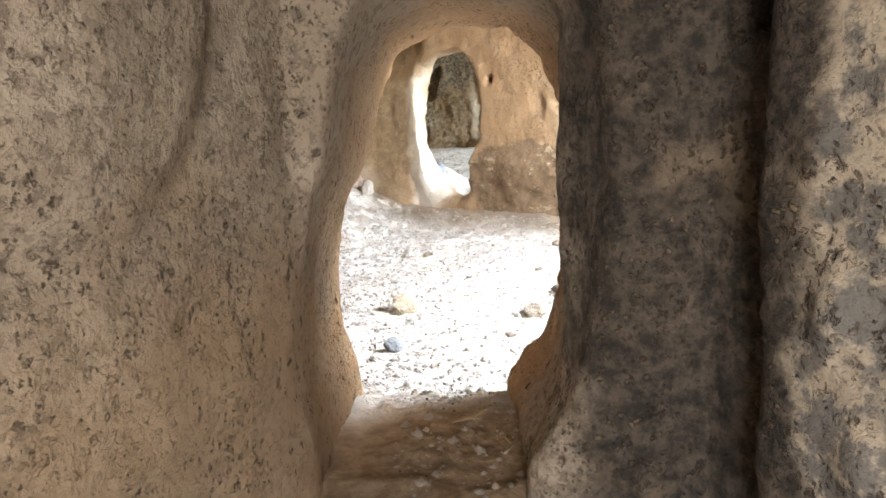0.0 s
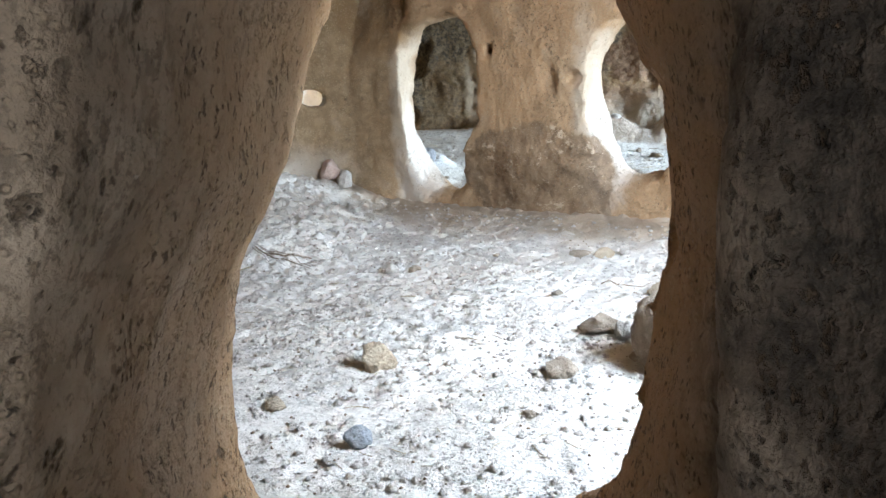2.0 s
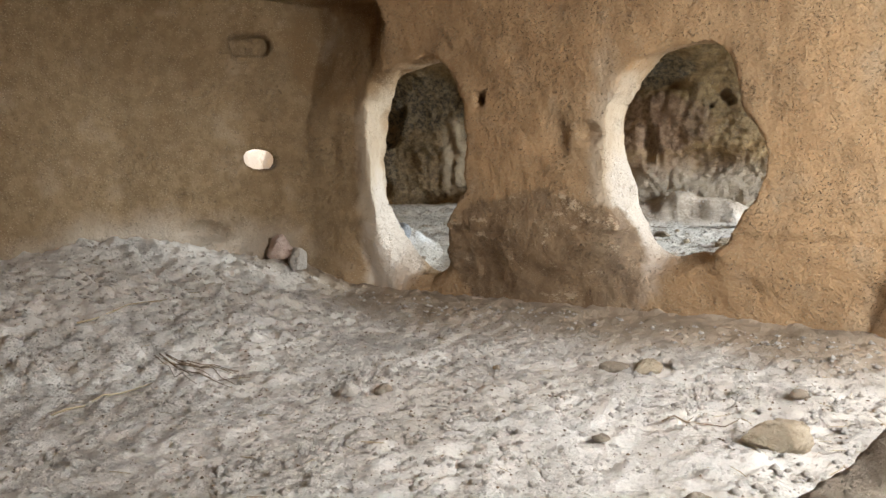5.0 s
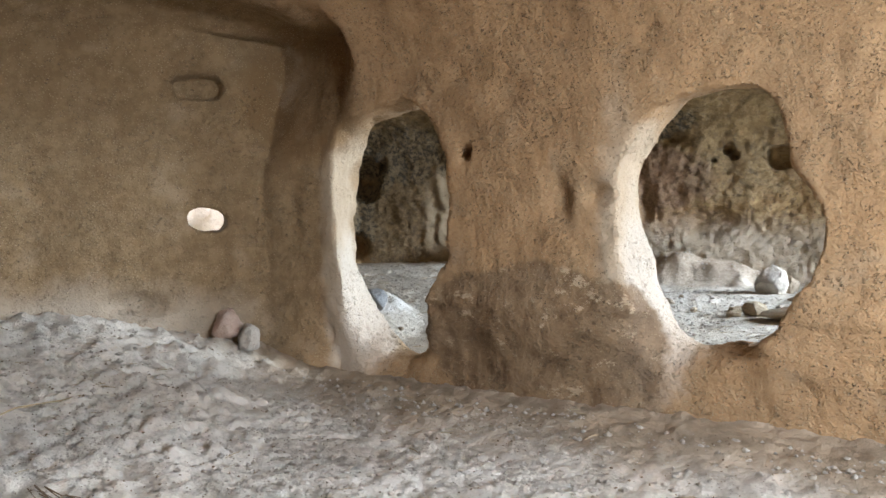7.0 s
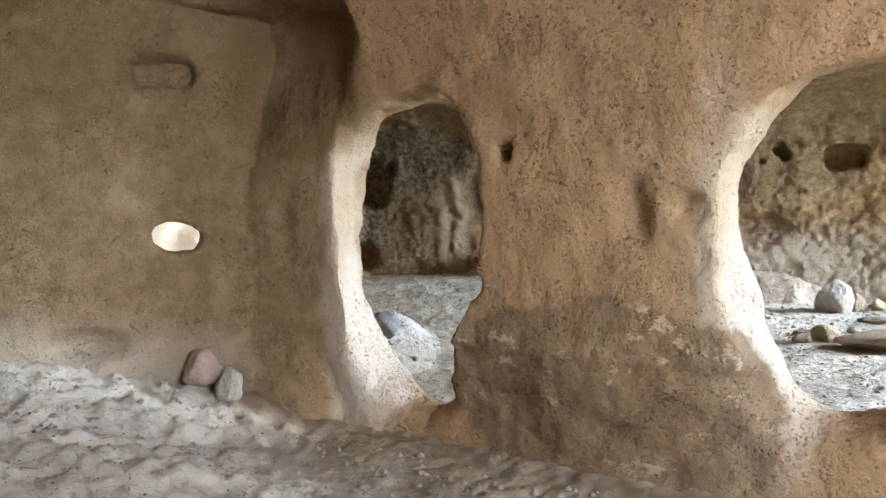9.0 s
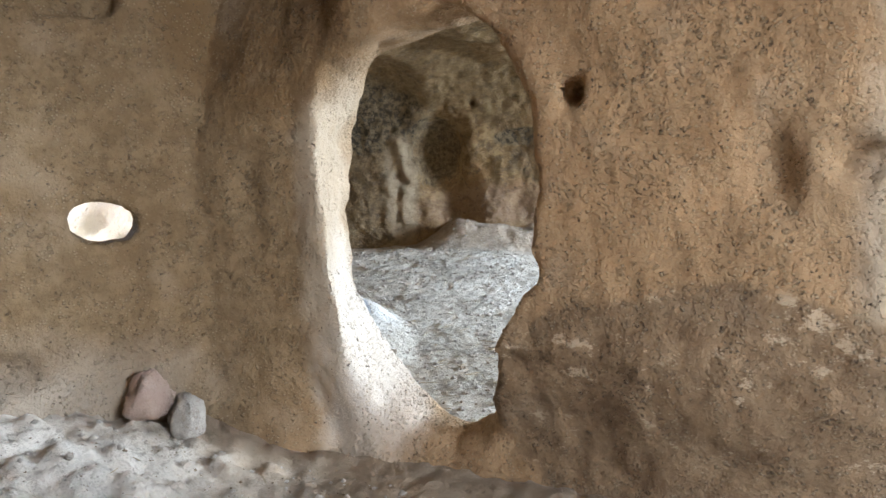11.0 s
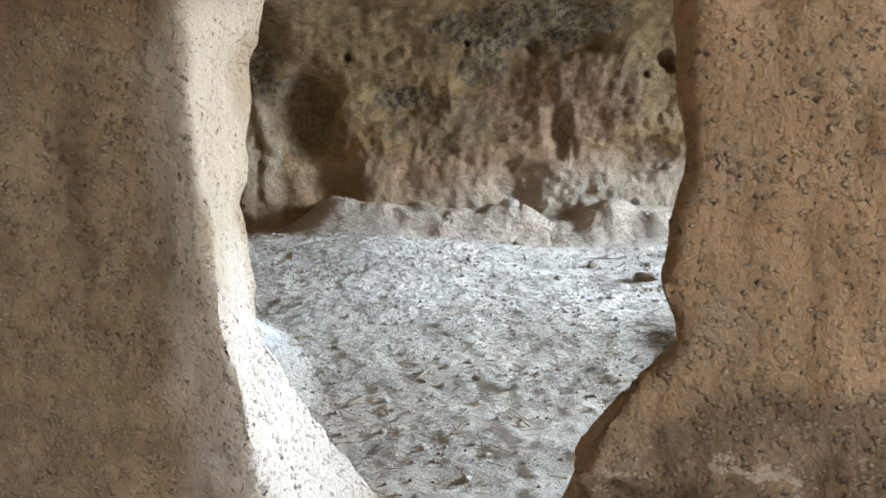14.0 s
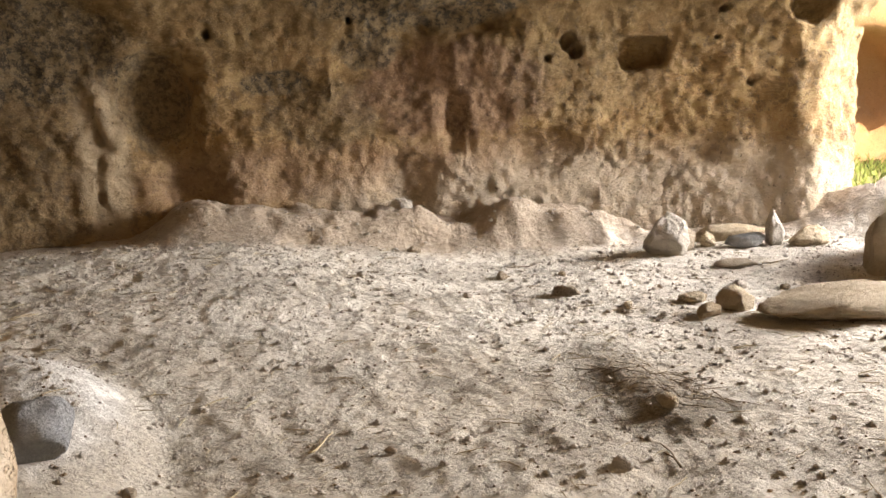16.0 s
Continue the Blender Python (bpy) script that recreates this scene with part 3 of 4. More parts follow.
    for x, y, zz, r in ((4.55, 17.03, 2.30, 0.075), (4.63, 17.00, 2.20, 0.07), (4.33, 17.12, 2.12, 0.035), (2.34, 17.93, 2.62, 0.045), (3.10, 17.68, 2.53, 0.05),
                        (3.76, 17.40, 2.52, 0.05), (6.0, 16.30, 2.25, 0.04), (6.05, 16.28, 2.55, 0.045), (6.3, 16.05, 1.75, 0.05), (0.95, 18.3, 2.55, 0.05)):
        dent(void, (x, y, zz), (r, 0.16, r * (1.8 if r > 0.09 else 1.0)), W, 0.03)
    dent(void, (6.75, 15.70, 2.55), (0.22, 0.3, 0.22), -40, 0.05)
    dent(void, (-1.55, 18.85, 2.05), (0.40, 0.42, 0.45), 0, 0.08)
    dent(void, (-1.15, 18.85, 2.3), (0.10, 0.25, 0.14), 0, 0.05)
    dent(void, (-1.7, 18.85, 0.85), (0.3, 0.4, 0.25), 0, 0.08)
    dent(void, (3.38, 17.62, 1.52), (0.12, 0.10, 0.26), W, 0.12)
    # eroded pale rib between the niche and the dark corner
    for x, zz, rx, rz, lean in ((-0.10, 1.98, 0.11, 0.30, 0), (-0.03, 1.60, 0.16, 0.20, 0), (-0.27, 1.42, 0.10, 0.30, 0), (-0.10, 1.22, 0.15, 0.22, 0), (-0.30, 1.05, 0.13, 0.18, 0),
                                (-0.08, 0.92, 0.20, 0.16, 0), (-0.36, 0.84, 0.10, 0.14, 0), (-0.55, 1.75, 0.30, 0.60, 0), (-0.75, 1.30, 0.30, 0.70, 0)):
        add_rock(void, (x, 18.70 - 0.30 * x, zz), (rx, 0.16, rz), W, 0.09)
    for x, zz, r in ((-0.17, 1.56, 0.05), (-0.20, 1.30, 0.05), (-0.22, 0.98, 0.04)):
        dent(void, (x, 18.50 - 0.30 * x, zz), (r, 0.14, r * 2.0), W, 0.05)
    # ledges and scaled hollows of the upper wall
    for x, zz, rx, rz in ((2.75, 2.05, 0.45, 0.22), (3.3, 2.55, 0.6, 0.16), (1.55, 1.98, 0.38, 0.16), (4.2, 1.15, 0.5, 0.2)):
        dent(void, (x, 18.66 - 0.33 * x, zz), (rx, 0.10, rz), W, 0.16)
    # the loose block and the crack in the entry, and the sooty recess opposite
    add_rock(void, (-0.89, 1.62, 1.88), (0.44, 0.15, 0.66), 67, 0.02)
    dent(void, (-0.60, 2.10, 1.45), (0.03, 0.06, 0.22), 20, 0.02)
    dent(void, (-0.68, 1.98, 1.22), (0.09, 0.03, 0.03), 45, 0.02)
    dent(void, (0.83, 2.1, 1.72), (0.16, 0.2, 0.09), 0, 0.03)
    for x, y, zz, rr in ((0.80, 1.78, 1.0, 0.07), (0.93, 1.62, 1.3, 0.09), (0.86, 1.70, 0.62, 0.08), (0.78, 1.86, 1.42, 0.06)):
        add_rock(void, (x, y, zz), (rr, rr * 0.8, rr * 1.3), 30, 0.05)


def surface_net(f, origin, step):
    """Vertices and quads of the surface f = 0; the quads face the void (f < 0)."""
    s = f < 0
    nx, ny, nz = f.shape
    cell = np.zeros((nx - 1, ny - 1, nz - 1), dtype=np.uint8)
    corners = [(a, b, c) for a in (0, 1) for b in (0, 1) for c in (0, 1)]
    for a, b, c in corners:
        cell += s[a:nx - 1 + a, b:ny - 1 + b, c:nz - 1 + c]
    ids = np.flatnonzero((cell > 0) & (cell < 8))
    i, j, k = np.unravel_index(ids, cell.shape)
    del cell
    val = {c: f[i + c[0], j + c[1], k + c[2]] for c in corners}
    total, count = np.zeros((len(ids), 3)), np.zeros(len(ids))
    for a in corners:
        for axis in range(3):
            if a[axis]:
                continue
            b = tuple(1 if n == axis else a[n] for n in range(3))
            va, vb = val[a], val[b]
            cut = (va < 0) != (vb < 0)
            t = np.where(cut, va / np.where(cut, va - vb, 1), 0)
            for n in range(3):
                total[:, n] += np.where(cut, a[n] + (t if n == axis else 0), 0)
            count += cut
    verts = (total / count[:, None] + np.stack((i, j, k), 1)) * step + np.array(origin)
    lookup = np.full((nx - 1) * (ny - 1) * (nz - 1), -1, dtype=np.int32)
    lookup[ids] = np.arange(len(ids))
    lookup = lookup.reshape(nx - 1, ny - 1, nz - 1)
    quads = []
    for axis in range(3):
        lo, hi = [slice(1, n - 1) for n in f.shape], [slice(1, n - 1) for n in f.shape]
        lo[axis], hi[axis] = slice(0, f.shape[axis] - 1), slice(1, f.shape[axis])
        a, b = s[tuple(lo)], s[tuple(hi)]
        p = np.argwhere(a != b)
        into = a[tuple(p.T)]
        p = p + np.array([0 if n == axis else 1 for n in range(3)])
        u, v = [n for n in range(3) if n != axis]
        ring = []
        for du, dv in ((1, 1), (0, 1), (0, 0), (1, 0)):
            q = p.copy()
            q[:, u] -= du
            q[:, v] -= dv
            ring.append(lookup[tuple(q.T)])
        ring = np.stack(ring, 1)
        flip = into if axis != 1 else ~into
        ring[flip] = ring[flip][:, ::-1]
        quads.append(ring)
    quads = np.concatenate(quads)
    return verts, quads[(quads >= 0).all(1)]


def vertex_normals(v, q):
    n = np.cross(v[q[:, 2]] - v[q[:, 0]], v[q[:, 3]] - v[q[:, 1]])
    out = np.zeros_like(v)
    for c in range(4):
        for a in range(3):
            out[:, a] += np.bincount(q[:, c], n[:, a], len(v))
    return out / np.maximum(np.linalg.norm(out, axis=1), 1e-9)[:, None]


def mesh_object(name, verts, faces, mat, normals=None, parent=None):
    """A smooth mesh object from arrays of vertices and quads (or triangles)."""
    me = bpy.data.meshes.new(name)
    n = faces.shape[1]
    me.vertices.add(len(verts))
    me.vertices.foreach_set("co", np.ascontiguousarray(verts, dtype=np.float32).ravel())
    me.loops.add(faces.size)
    me.loops.foreach_set("vertex_index", np.ascontiguousarray(faces, dtype=np.int32).ravel())
    me.polygons.add(len(faces))
    me.polygons.foreach_set("loop_start", np.arange(0, faces.size, n, dtype=np.int32))
    me.polygons.foreach_set("use_smooth", np.ones(len(faces), dtype=bool))
    me.materials.append(mat)
    me.update(calc_edges=True)
    me.validate()
    if normals is not None:
        me.normals_split_custom_set_from_vertices(normals.astype(np.float32))
    ob = new(name, me)
    ob.parent = parent
    return ob


def sub_mesh(name, verts, quads, pick, mat, normals):
    q = quads[pick]
    used, back = np.unique(q, return_inverse=True)
    return mesh_object(name, verts[used], back.reshape(q.shape), mat, normals[used])


void = build_void()
closed = void[::4, ::4, ::4].copy()
build_dents(void)
build_mouths(void)
verts, quads = surface_net(void, (GX[0], GY[0], GZ[0]), STEP)
mid = verts[quads].mean(1)


def sample(field, step, p):
    i = [np.clip(((p[:, a] - o) / step).round().astype(int), 0, n - 1) for a, o, n in zip(range(3), (GX[0], GY[0], GZ[0]), field.shape)]
    return field[tuple(i)]


keep = sample(closed, STEP * 4, mid) < 0.62
quads, mid = quads[keep], mid[keep]
normals = vertex_normals(verts, quads)
# hewn and weathered relief, along the normals
inner = np.clip((verts[:, 1] - 11.5) / 1.5, 0, 1)
push = (0.028 * value_noise(verts, 1.7, 1) + 0.014 * value_noise(verts, 4.3, 2) + 0.008 * value_noise(verts, 9.0, 3) + 0.005 * value_noise(verts, 17.0, 4) + 0.005 * value_noise(verts, 29.0, 9))
push += inner * (0.04 * value_noise(verts, 2.3, 5) + 0.02 * np.abs(value_noise(verts * np.array((0.8, 0.8, 1.4)), 6.0, 6)) + 0.018 * value_noise(verts, 13.0, 7))
verts = verts + normals * push[:, None]
normals = vertex_normals(verts, quads)
face_n = normals[quads].mean(1)
off_pier = (mid[:, 0] - P0[0]) * N[0] + (mid[:, 1] - P0[1]) * N[1]
along = (mid[:, 0] - P0[0]) * E[0] + (mid[:, 1] - P0[1]) * E[1]
roof = (mid[:, 2] > 2.72) | ((mid[:, 2] > 1.98) & (mid[:, 1] < 2.2))
entry, passage = mid[:, 1] < 2.35, (mid[:, 1] >= 2.35) & (mid[:, 1] < 3.44) & (mid[:, 0] > -1.0) & (mid[:, 0] < 0.7)
pier = (off_pier < 0.22) & (off_pier > -0.52) & (along > -1.6) & (along < 3.4) & ~entry
hall = (off_pier > -0.18) & ~entry & (mid[:, 0] < 4.9)
hall &= ~((mid[:, 0] > -2.9) & (mid[:, 1] > 11.9))
hall &= ~((off_pier < 0.0) & (along > 3.4))
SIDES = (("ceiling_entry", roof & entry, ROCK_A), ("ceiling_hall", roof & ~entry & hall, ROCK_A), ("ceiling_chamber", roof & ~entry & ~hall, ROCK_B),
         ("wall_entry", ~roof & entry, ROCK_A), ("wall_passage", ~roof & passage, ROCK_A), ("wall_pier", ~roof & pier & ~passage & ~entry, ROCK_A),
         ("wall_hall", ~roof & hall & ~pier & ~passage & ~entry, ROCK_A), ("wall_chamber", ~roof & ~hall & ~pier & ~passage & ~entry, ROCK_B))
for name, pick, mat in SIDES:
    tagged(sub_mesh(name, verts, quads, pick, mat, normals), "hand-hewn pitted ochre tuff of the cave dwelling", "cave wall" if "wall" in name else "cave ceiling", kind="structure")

# outer skin of the outcrop
skin_v, skin_q = surface_net(closed - 0.5, (GX[0], GY[0], GZ[0]), STEP * 4)
skin_mid = skin_v[skin_q].mean(1)
skin_q = skin_q[(sample(void, STEP, skin_mid) > 0.03)][:, ::-1]
skin_v = skin_v + 0.06 * value_noise(skin_v, 1.2, 8)[:, None]
tagged(sub_mesh("wall_outer", skin_v, skin_q, np.ones(len(skin_q), bool), ROCK_A, -vertex_normals(skin_v, skin_q[:, ::-1])), "weathered outer face of the tuff outcrop", "rock face", kind="structure")


# ---------------------------------------------------------------- floors and ground
def ease(v, a, b):
    t = np.clip((v - a) / (b - a), 0, 1)
    return t * t * (3 - 2 * t)


def floor_height(x, y):
    """Height of the trodden dust floor."""
    x, y = np.asarray(x, float), np.asarray(y, float)
    n = (x - P0[0]) * N[0] + (y - P0[1]) * N[1]
    u = (x - P0[0]) * E[0] + (y - P0[1]) * E[1]
    flat = np.stack((x.ravel(), y.ravel(), np.zeros(x.size)), 1)
    rough = value_noise(flat, 0.9, 11).reshape(x.shape) * 0.02 + value_noise(flat, 3.1, 12).reshape(x.shape) * 0.012
    clods = np.abs(value_noise(flat, 5.5, 10)).reshape(x.shape) * -0.012 + np.maximum(value_noise(flat, 10.0, 13), 0).reshape(x.shape) * 0.017 + value_noise(flat, 19.0, 14).reshape(x.shape) * 0.012
    z = rough + clods
    in_hall = (n > -0.2) & (y > 2.0)
    hall_d = -poly(x, y, HALL_PLAN)
    trodden = np.maximum(ease(x, -0.5, -1.7) * ease(y, 6.6, 8.2), 0.35 * ease(y, 4.6, 6.0))
    hoof = np.maximum(value_noise(flat, 9.5, 31), -0.15).reshape(x.shape) * 0.048 + np.maximum(value_noise(flat, 17.0, 32), -0.2).reshape(x.shape) * 0.030
    z = z + trodden * hoof
    bank = 0.10 * ease(hall_d, 1.0, 0.0) * ease(y, 6.2, 7.6) + 0.33 * ease(x, -0.9, -2.2) * ease(y, 6.8, 10.4) + 0.30 * ease(x, -1.9, -3.4) * ease(y, 6.6, 9.2)
    sill = 0.20 * ease(y, 3.95, 3.3) * (np.abs(x) < 1.6)
    z_hall = z + bank + sill
    cham_d = -poly(x, y, CHAMBER_PLAN)
    rise = ease(y, 13.2, 18.0) * (0.20 + 0.32 * ease(x, 3.5, 0.3))
    lip = 0.05 * value_noise(flat, 3.7, 15).reshape(x.shape)
    bench = (0.34 + 0.10 * value_noise(flat, 1.9, 16).reshape(x.shape)) * ease(cham_d, 0.74 + 1.8 * lip, 0.42 + 1.8 * lip) * ease(x, -0.1, 0.7) * ease(x, 5.2, 4.5) * (y > 14)
    bench = bench * (1 + 0.16 * value_noise(flat, 4.5, 17).reshape(x.shape) + 0.07 * value_noise(flat, 10.0, 18).reshape(x.shape))
    mound = 0.30 * ease(((x + 1.2) / 0.85) ** 2 + ((y - 14.1) / 1.4) ** 2, 1.0, 0.1)
    along = (x - 2.1) * 0.30 + (y - 13.2) * 0.95
    across = (x - 2.1) * 0.95 - (y - 13.2) * 0.30
    ridge = 0.05 * np.exp(-(across / 0.16) ** 2) * ease(np.abs(along), 0.75, 0.2)
    z_ch = rough + 0.6 * clods + 0.12 * hoof + ridge + rise + bench + mound + 0.55 * ease(x, 6.3, 7.6) * (y > 9)
    return np.where(in_hall | (y < 2.0), z_hall, z_ch) - 0.5 * ease(x, 8.4, 9.6) - 0.3 * (y < 7.5) * ease(x, 5.0, 7.0)


def grid_floor(name, x0, x1, y0, y1, step, plan):
    xs, ys = np.arange(x0, x1, step), np.arange(y0, y1, step)
    gx, gy = np.meshgrid(xs, ys, indexing="ij")
    v = np.stack((gx, gy, floor_height(gx, gy)), -1).reshape(-1, 3)
    i = np.arange(len(v)).reshape(gx.shape)
    q = np.stack((i[:-1, :-1], i[1:, :-1], i[1:, 1:], i[:-1, 1:]), -1).reshape(-1, 4)
    c = v[q].mean(1)
    q = q[plan(c[:, 0], c[:, 1])]
    used, back = np.unique(q, return_inverse=True)
    return mesh_object(name, v[used], back.reshape(q.shape), FLOOR)


def near_plan(pts, more):
    return lambda x, y: (poly(x, y, pts) < 0.3) | more(x, y)


tagged(grid_floor("floor_hall", -5.0, 6.8, -2.9, 11.6, 0.026,
                  lambda x, y: (poly(x, y, HALL_PLAN) < 0.25) | (poly(x, y, ENTRY_PLAN) < 0.3) | ((np.abs(x) < 1) & (np.abs(y - 3) < 0.9)) | ((x > 3) & (y > 4) & (y < 7)) | ((x > 1) & (y < -0.3) & (y > -1.8) & (x < 3))),
       "trampled pale dust floor with crumbs and dung", "floor", kind="structure")
tagged(grid_floor("floor_chamber", -3.2, 9.5, 8.4, 19.3, 0.028, lambda x, y: ((poly(x, y, CHAMBER_PLAN) < 0.3) | ((x > 6) & (y > 10) & (y < 15.3))) & ((x - P0[0]) * N[0] + (y - P0[1]) * N[1] < -0.2)),
       "pale dust floor with straw litter and a low earth bench", "floor", kind="structure")


def ground_height(x, y):
    """Turf outside; lower under the caves, rising past the inner chamber's mouth."""
    out = np.maximum(np.maximum(-5.4 - x, x - 9.0), np.maximum(-3.6 - y, y - 19.6))
    flat = np.stack((x.ravel(), y.ravel(), np.zeros(x.size)), 1)
    z = -0.60 + 0.45 * ease(out, 0.0, 1.5) + 0.35 * ease(x, 9.0, 11.0) * ease(y, 13.0, 16.0)
    return z + (0.12 * value_noise(flat, 0.35, 21).reshape(x.shape) + 6.0 * value_noise(flat, 0.012, 22).reshape(x.shape) * ease(out, 30, 120)) * ease(out, 0, 2)


_s = np.linspace(-1, 1, 181)
_s = 30 * _s + 370 * _s ** 5
_gx, _gy = np.meshgrid(_s + 4, _s + 12, indexing="ij")
_i = np.arange(_gx.size).reshape(_gx.shape)
tagged(mesh_object("ground", np.stack((_gx, _gy, ground_height(_gx, _gy)), -1).reshape(-1, 3),
                   np.stack((_i[:-1, :-1], _i[1:, :-1], _i[1:, 1:], _i[:-1, 1:]), -1).reshape(-1, 4), EARTH),
       "grassy stony ground outside the caves", "ground", kind="structure")


# ---------------------------------------------------------------- things
def rock_mesh(name, size, seed, mat, chops=9, lumpy=0.2, fine=4):
    """A weathered stone: a ball cut by planes and roughened, base at z = 0."""
    rnd = random.Random(seed)
    bm = bmesh.new()
    bmesh.ops.create_icosphere(bm, subdivisions=fine, radius=1.0)
    planes = []
    for _ in range(chops):
        n = Vector((rnd.uniform(-1, 1), rnd.uniform(-1, 1), rnd.uniform(-0.6, 1))).normalized()
        planes.append((n, rnd.uniform(0.56, 0.84)))
    if size[0] > 0.35:
        lumpy *= 0.55
    shift = Vector((seed * 3.1, seed * 1.7, seed * 0.9))
    for v in bm.verts:
        p = v.co.normalized()
        for n, d in planes:
            over = p.dot(n) - d
            if over > 0:
                p -= n * over * 0.9
        p *= 1 + lumpy * noise.noise(p * 1.6 + shift) + lumpy * 0.35 * noise.noise(p * 4.3 + shift) + lumpy * 0.35 * noise.noise(p * 8.7 + shift) + 0.028 * noise.noise(p * 17.0 + shift) + 0.014 * noise.noise(p * 31.0 + shift)
        p.z = max(p.z, -0.72)
        v.co = (p.x * size[0] / 2, p.y * size[1] / 2, (p.z + 0.72) / 1.6 * size[2])
    for f in bm.faces:
        f.smooth = True
    me = bpy.data.meshes.new(name)
    bm.to_mesh(me)
    bm.free()
    me.materials.append(mat)
    return me


def lay_rock(name, label, x, y, size, mat, seed, turn=0, tip=(0, 0), lift=0.0, group="", category="stone", chops=7, fine=4):
    z = float(floor_height(np.array([x]), np.array([y]))[0])
    ob = new(name, rock_mesh(name, size, seed, mat, chops, fine=fine))
    ob.matrix_world = pose(x, y, z - 0.10 * size[2] + lift, tip[0], tip[1], turn)
    return tagged(ob, label, category, group)


def tube(bm, points, radius, sides=5, taper=0.5):
    """A thin tapered stem along points."""
    rings = []
    for i, p in enumerate(points):
        a, b = points[max(0, i - 1)], points[min(len(points) - 1, i + 1)]
        d = (Vector(b) - Vector(a)).normalized()
        side = d.cross(Vector((0, 0, 1)))
        side = side.normalized() if side.length > 0.01 else Vector((1, 0, 0))
        up = side.cross(d)
        r = radius * (1 - (1 - taper) * i / (len(points) - 1))
        rings.append([bm.verts.new(Vector(p) + side * (r * math.cos(t * math.tau / sides)) + up * (r * math.sin(t * math.tau / sides))) for t in range(sides)])
    for r0, r1 in zip(rings, rings[1:]):
        for k in range(sides):
            bm.faces.new((r0[k], r0[(k + 1) % sides], r1[(k + 1) % sides], r1[k]))
    bm.faces.new(rings[0][::-1])
    bm.faces.new(rings[-1])


def part(name, bm, mat, parent, label=""):
    me = bpy.data.meshes.new(name)
    for f in bm.faces:
        f.smooth = True
    bm.to_mesh(me)
    bm.free()
    me.materials.append(mat)
    ob = new(name, me)
    ob.parent = parent
    return tagged(ob, label) if label else ob


def stem_points(rnd, start, heading, length, bend, steps=6):
    pts, p, a = [], Vector(start), heading
    for _ in range(steps + 1):
        z = float(floor_height(np.array([p.x]), np.array([p.y]))[0]) + 0.012
        pts.append((p.x, p.y, max(z, start[2] if len(pts) < 2 else z)))
        a += rnd.uniform(-bend, bend)
        p += Vector((math.cos(a), math.sin(a), 0)) * length / steps
    return pts


def twig_bundle(label, x, y, turn, length, count, seed, radius=0.006, spread=0.10, fan=0.3):
    """A loose bundle of dry twigs: each twig is a part."""
    rnd = random.Random(seed)
    base = new("twig_bundle")
    for n in range(count):
        bm = bmesh.new()
        a = radians(turn) + rnd.uniform(-fan, fan)
        s = (x + rnd.uniform(-spread, spread), y + rnd.uniform(-spread, spread) * (2.4 if count > 30 else 0.5), 0.0)
        pts = [(px, py, pz + 0.012 * (n % 3)) for px, py, pz in stem_points(rnd, s, a, length * rnd.uniform(0.5, 1.0), 0.25)]
        tube(bm, pts, radius * rnd.uniform(0.6, 1.2))
        part("twig", bm, TWIG, base)
    return tagged(base, label, "twigs")


def single_stick(label, x, y, turn, length, seed, radius=0.007, mat=None):
    rnd = random.Random(seed)
    bm = bmesh.new()
    pts = stem_points(rnd, (x, y, 0.0), radians(turn), length, 0.22)
    tube(bm, pts, radius)
    mid = pts[2]
    side = [(mid[0] + k * 0.03 * math.cos(radians(turn + 50)), mid[1] + k * 0.03 * math.sin(radians(turn + 50)), mid[2] + 0.006 * k) for k in range(3)]
    tube(bm, side, radius * 0.6)
    return tagged(part("stick", bm, mat or STRAW, None), label, "stick")


# -- the hall
lay_rock("stone", "rounded tan stone lying on the dust floor", -0.67, 5.56, (0.21, 0.18, 0.15), OCHRE, 3, 20)
lay_rock("stone", "small pale stone beside a shallow pit in the dust", -0.84, 7.74, (0.14, 0.12, 0.10), PALE, 5, 60)
lay_rock("stone", "small grey stone half sunk in the dust", -0.66, 7.80, (0.12, 0.10, 0.07), GREY, 6, 10)
lay_rock("stone", "blue-grey angular stone on the pale dust", -0.64, 4.63, (0.13, 0.11, 0.10), BLUE, 7, 35)
lay_rock("stone", "low grey stone half buried in the dust", 0.29, 5.40, (0.20, 0.14, 0.09), GREY, 8, 15)
lay_rock("stone", "flat grey stone beside a smaller pale one", 0.58, 6.05, (0.24, 0.16, 0.11), GREY, 9, -15)
lay_rock("stone", "small pale stone leaning on a flat grey one", 0.70, 5.93, (0.11, 0.10, 0.11), PALE, 10, 40)
lay_rock("stone", "broad ochre stone half buried near the pier", 1.16, 6.76, (0.32, 0.22, 0.15), OCHRE, 11, -10)
lay_rock("stone", "thin dark flat stone lying by the boulder", 0.72, 5.58, (0.16, 0.11, 0.05), GREY, 12, 25)
lay_rock("boulder", "large grey rounded boulder standing on the dust floor", 1.03, 5.45, (0.78, 0.66, 0.56), GREY, 14, -20, (0, 8), category="boulder", chops=3, fine=5)
lay_rock("boulder", "tan upright boulder propped beside the grey one", 1.56, 5.66, (0.38, 0.40, 0.66), OCHRE, 15, 30, (0, -10), category="boulder", chops=8, fine=5)
lay_rock("boulder", "pinkish low boulder in front of the grey one", 1.05, 5.03, (0.42, 0.36, 0.24), PINK, 16, -25, category="boulder", chops=7, fine=5)
lay_rock("stone", "pink stone leaning in the corner of the hall", -1.92, 10.93, (0.25, 0.20, 0.24), PINK, 17, 20, lift=0.06)
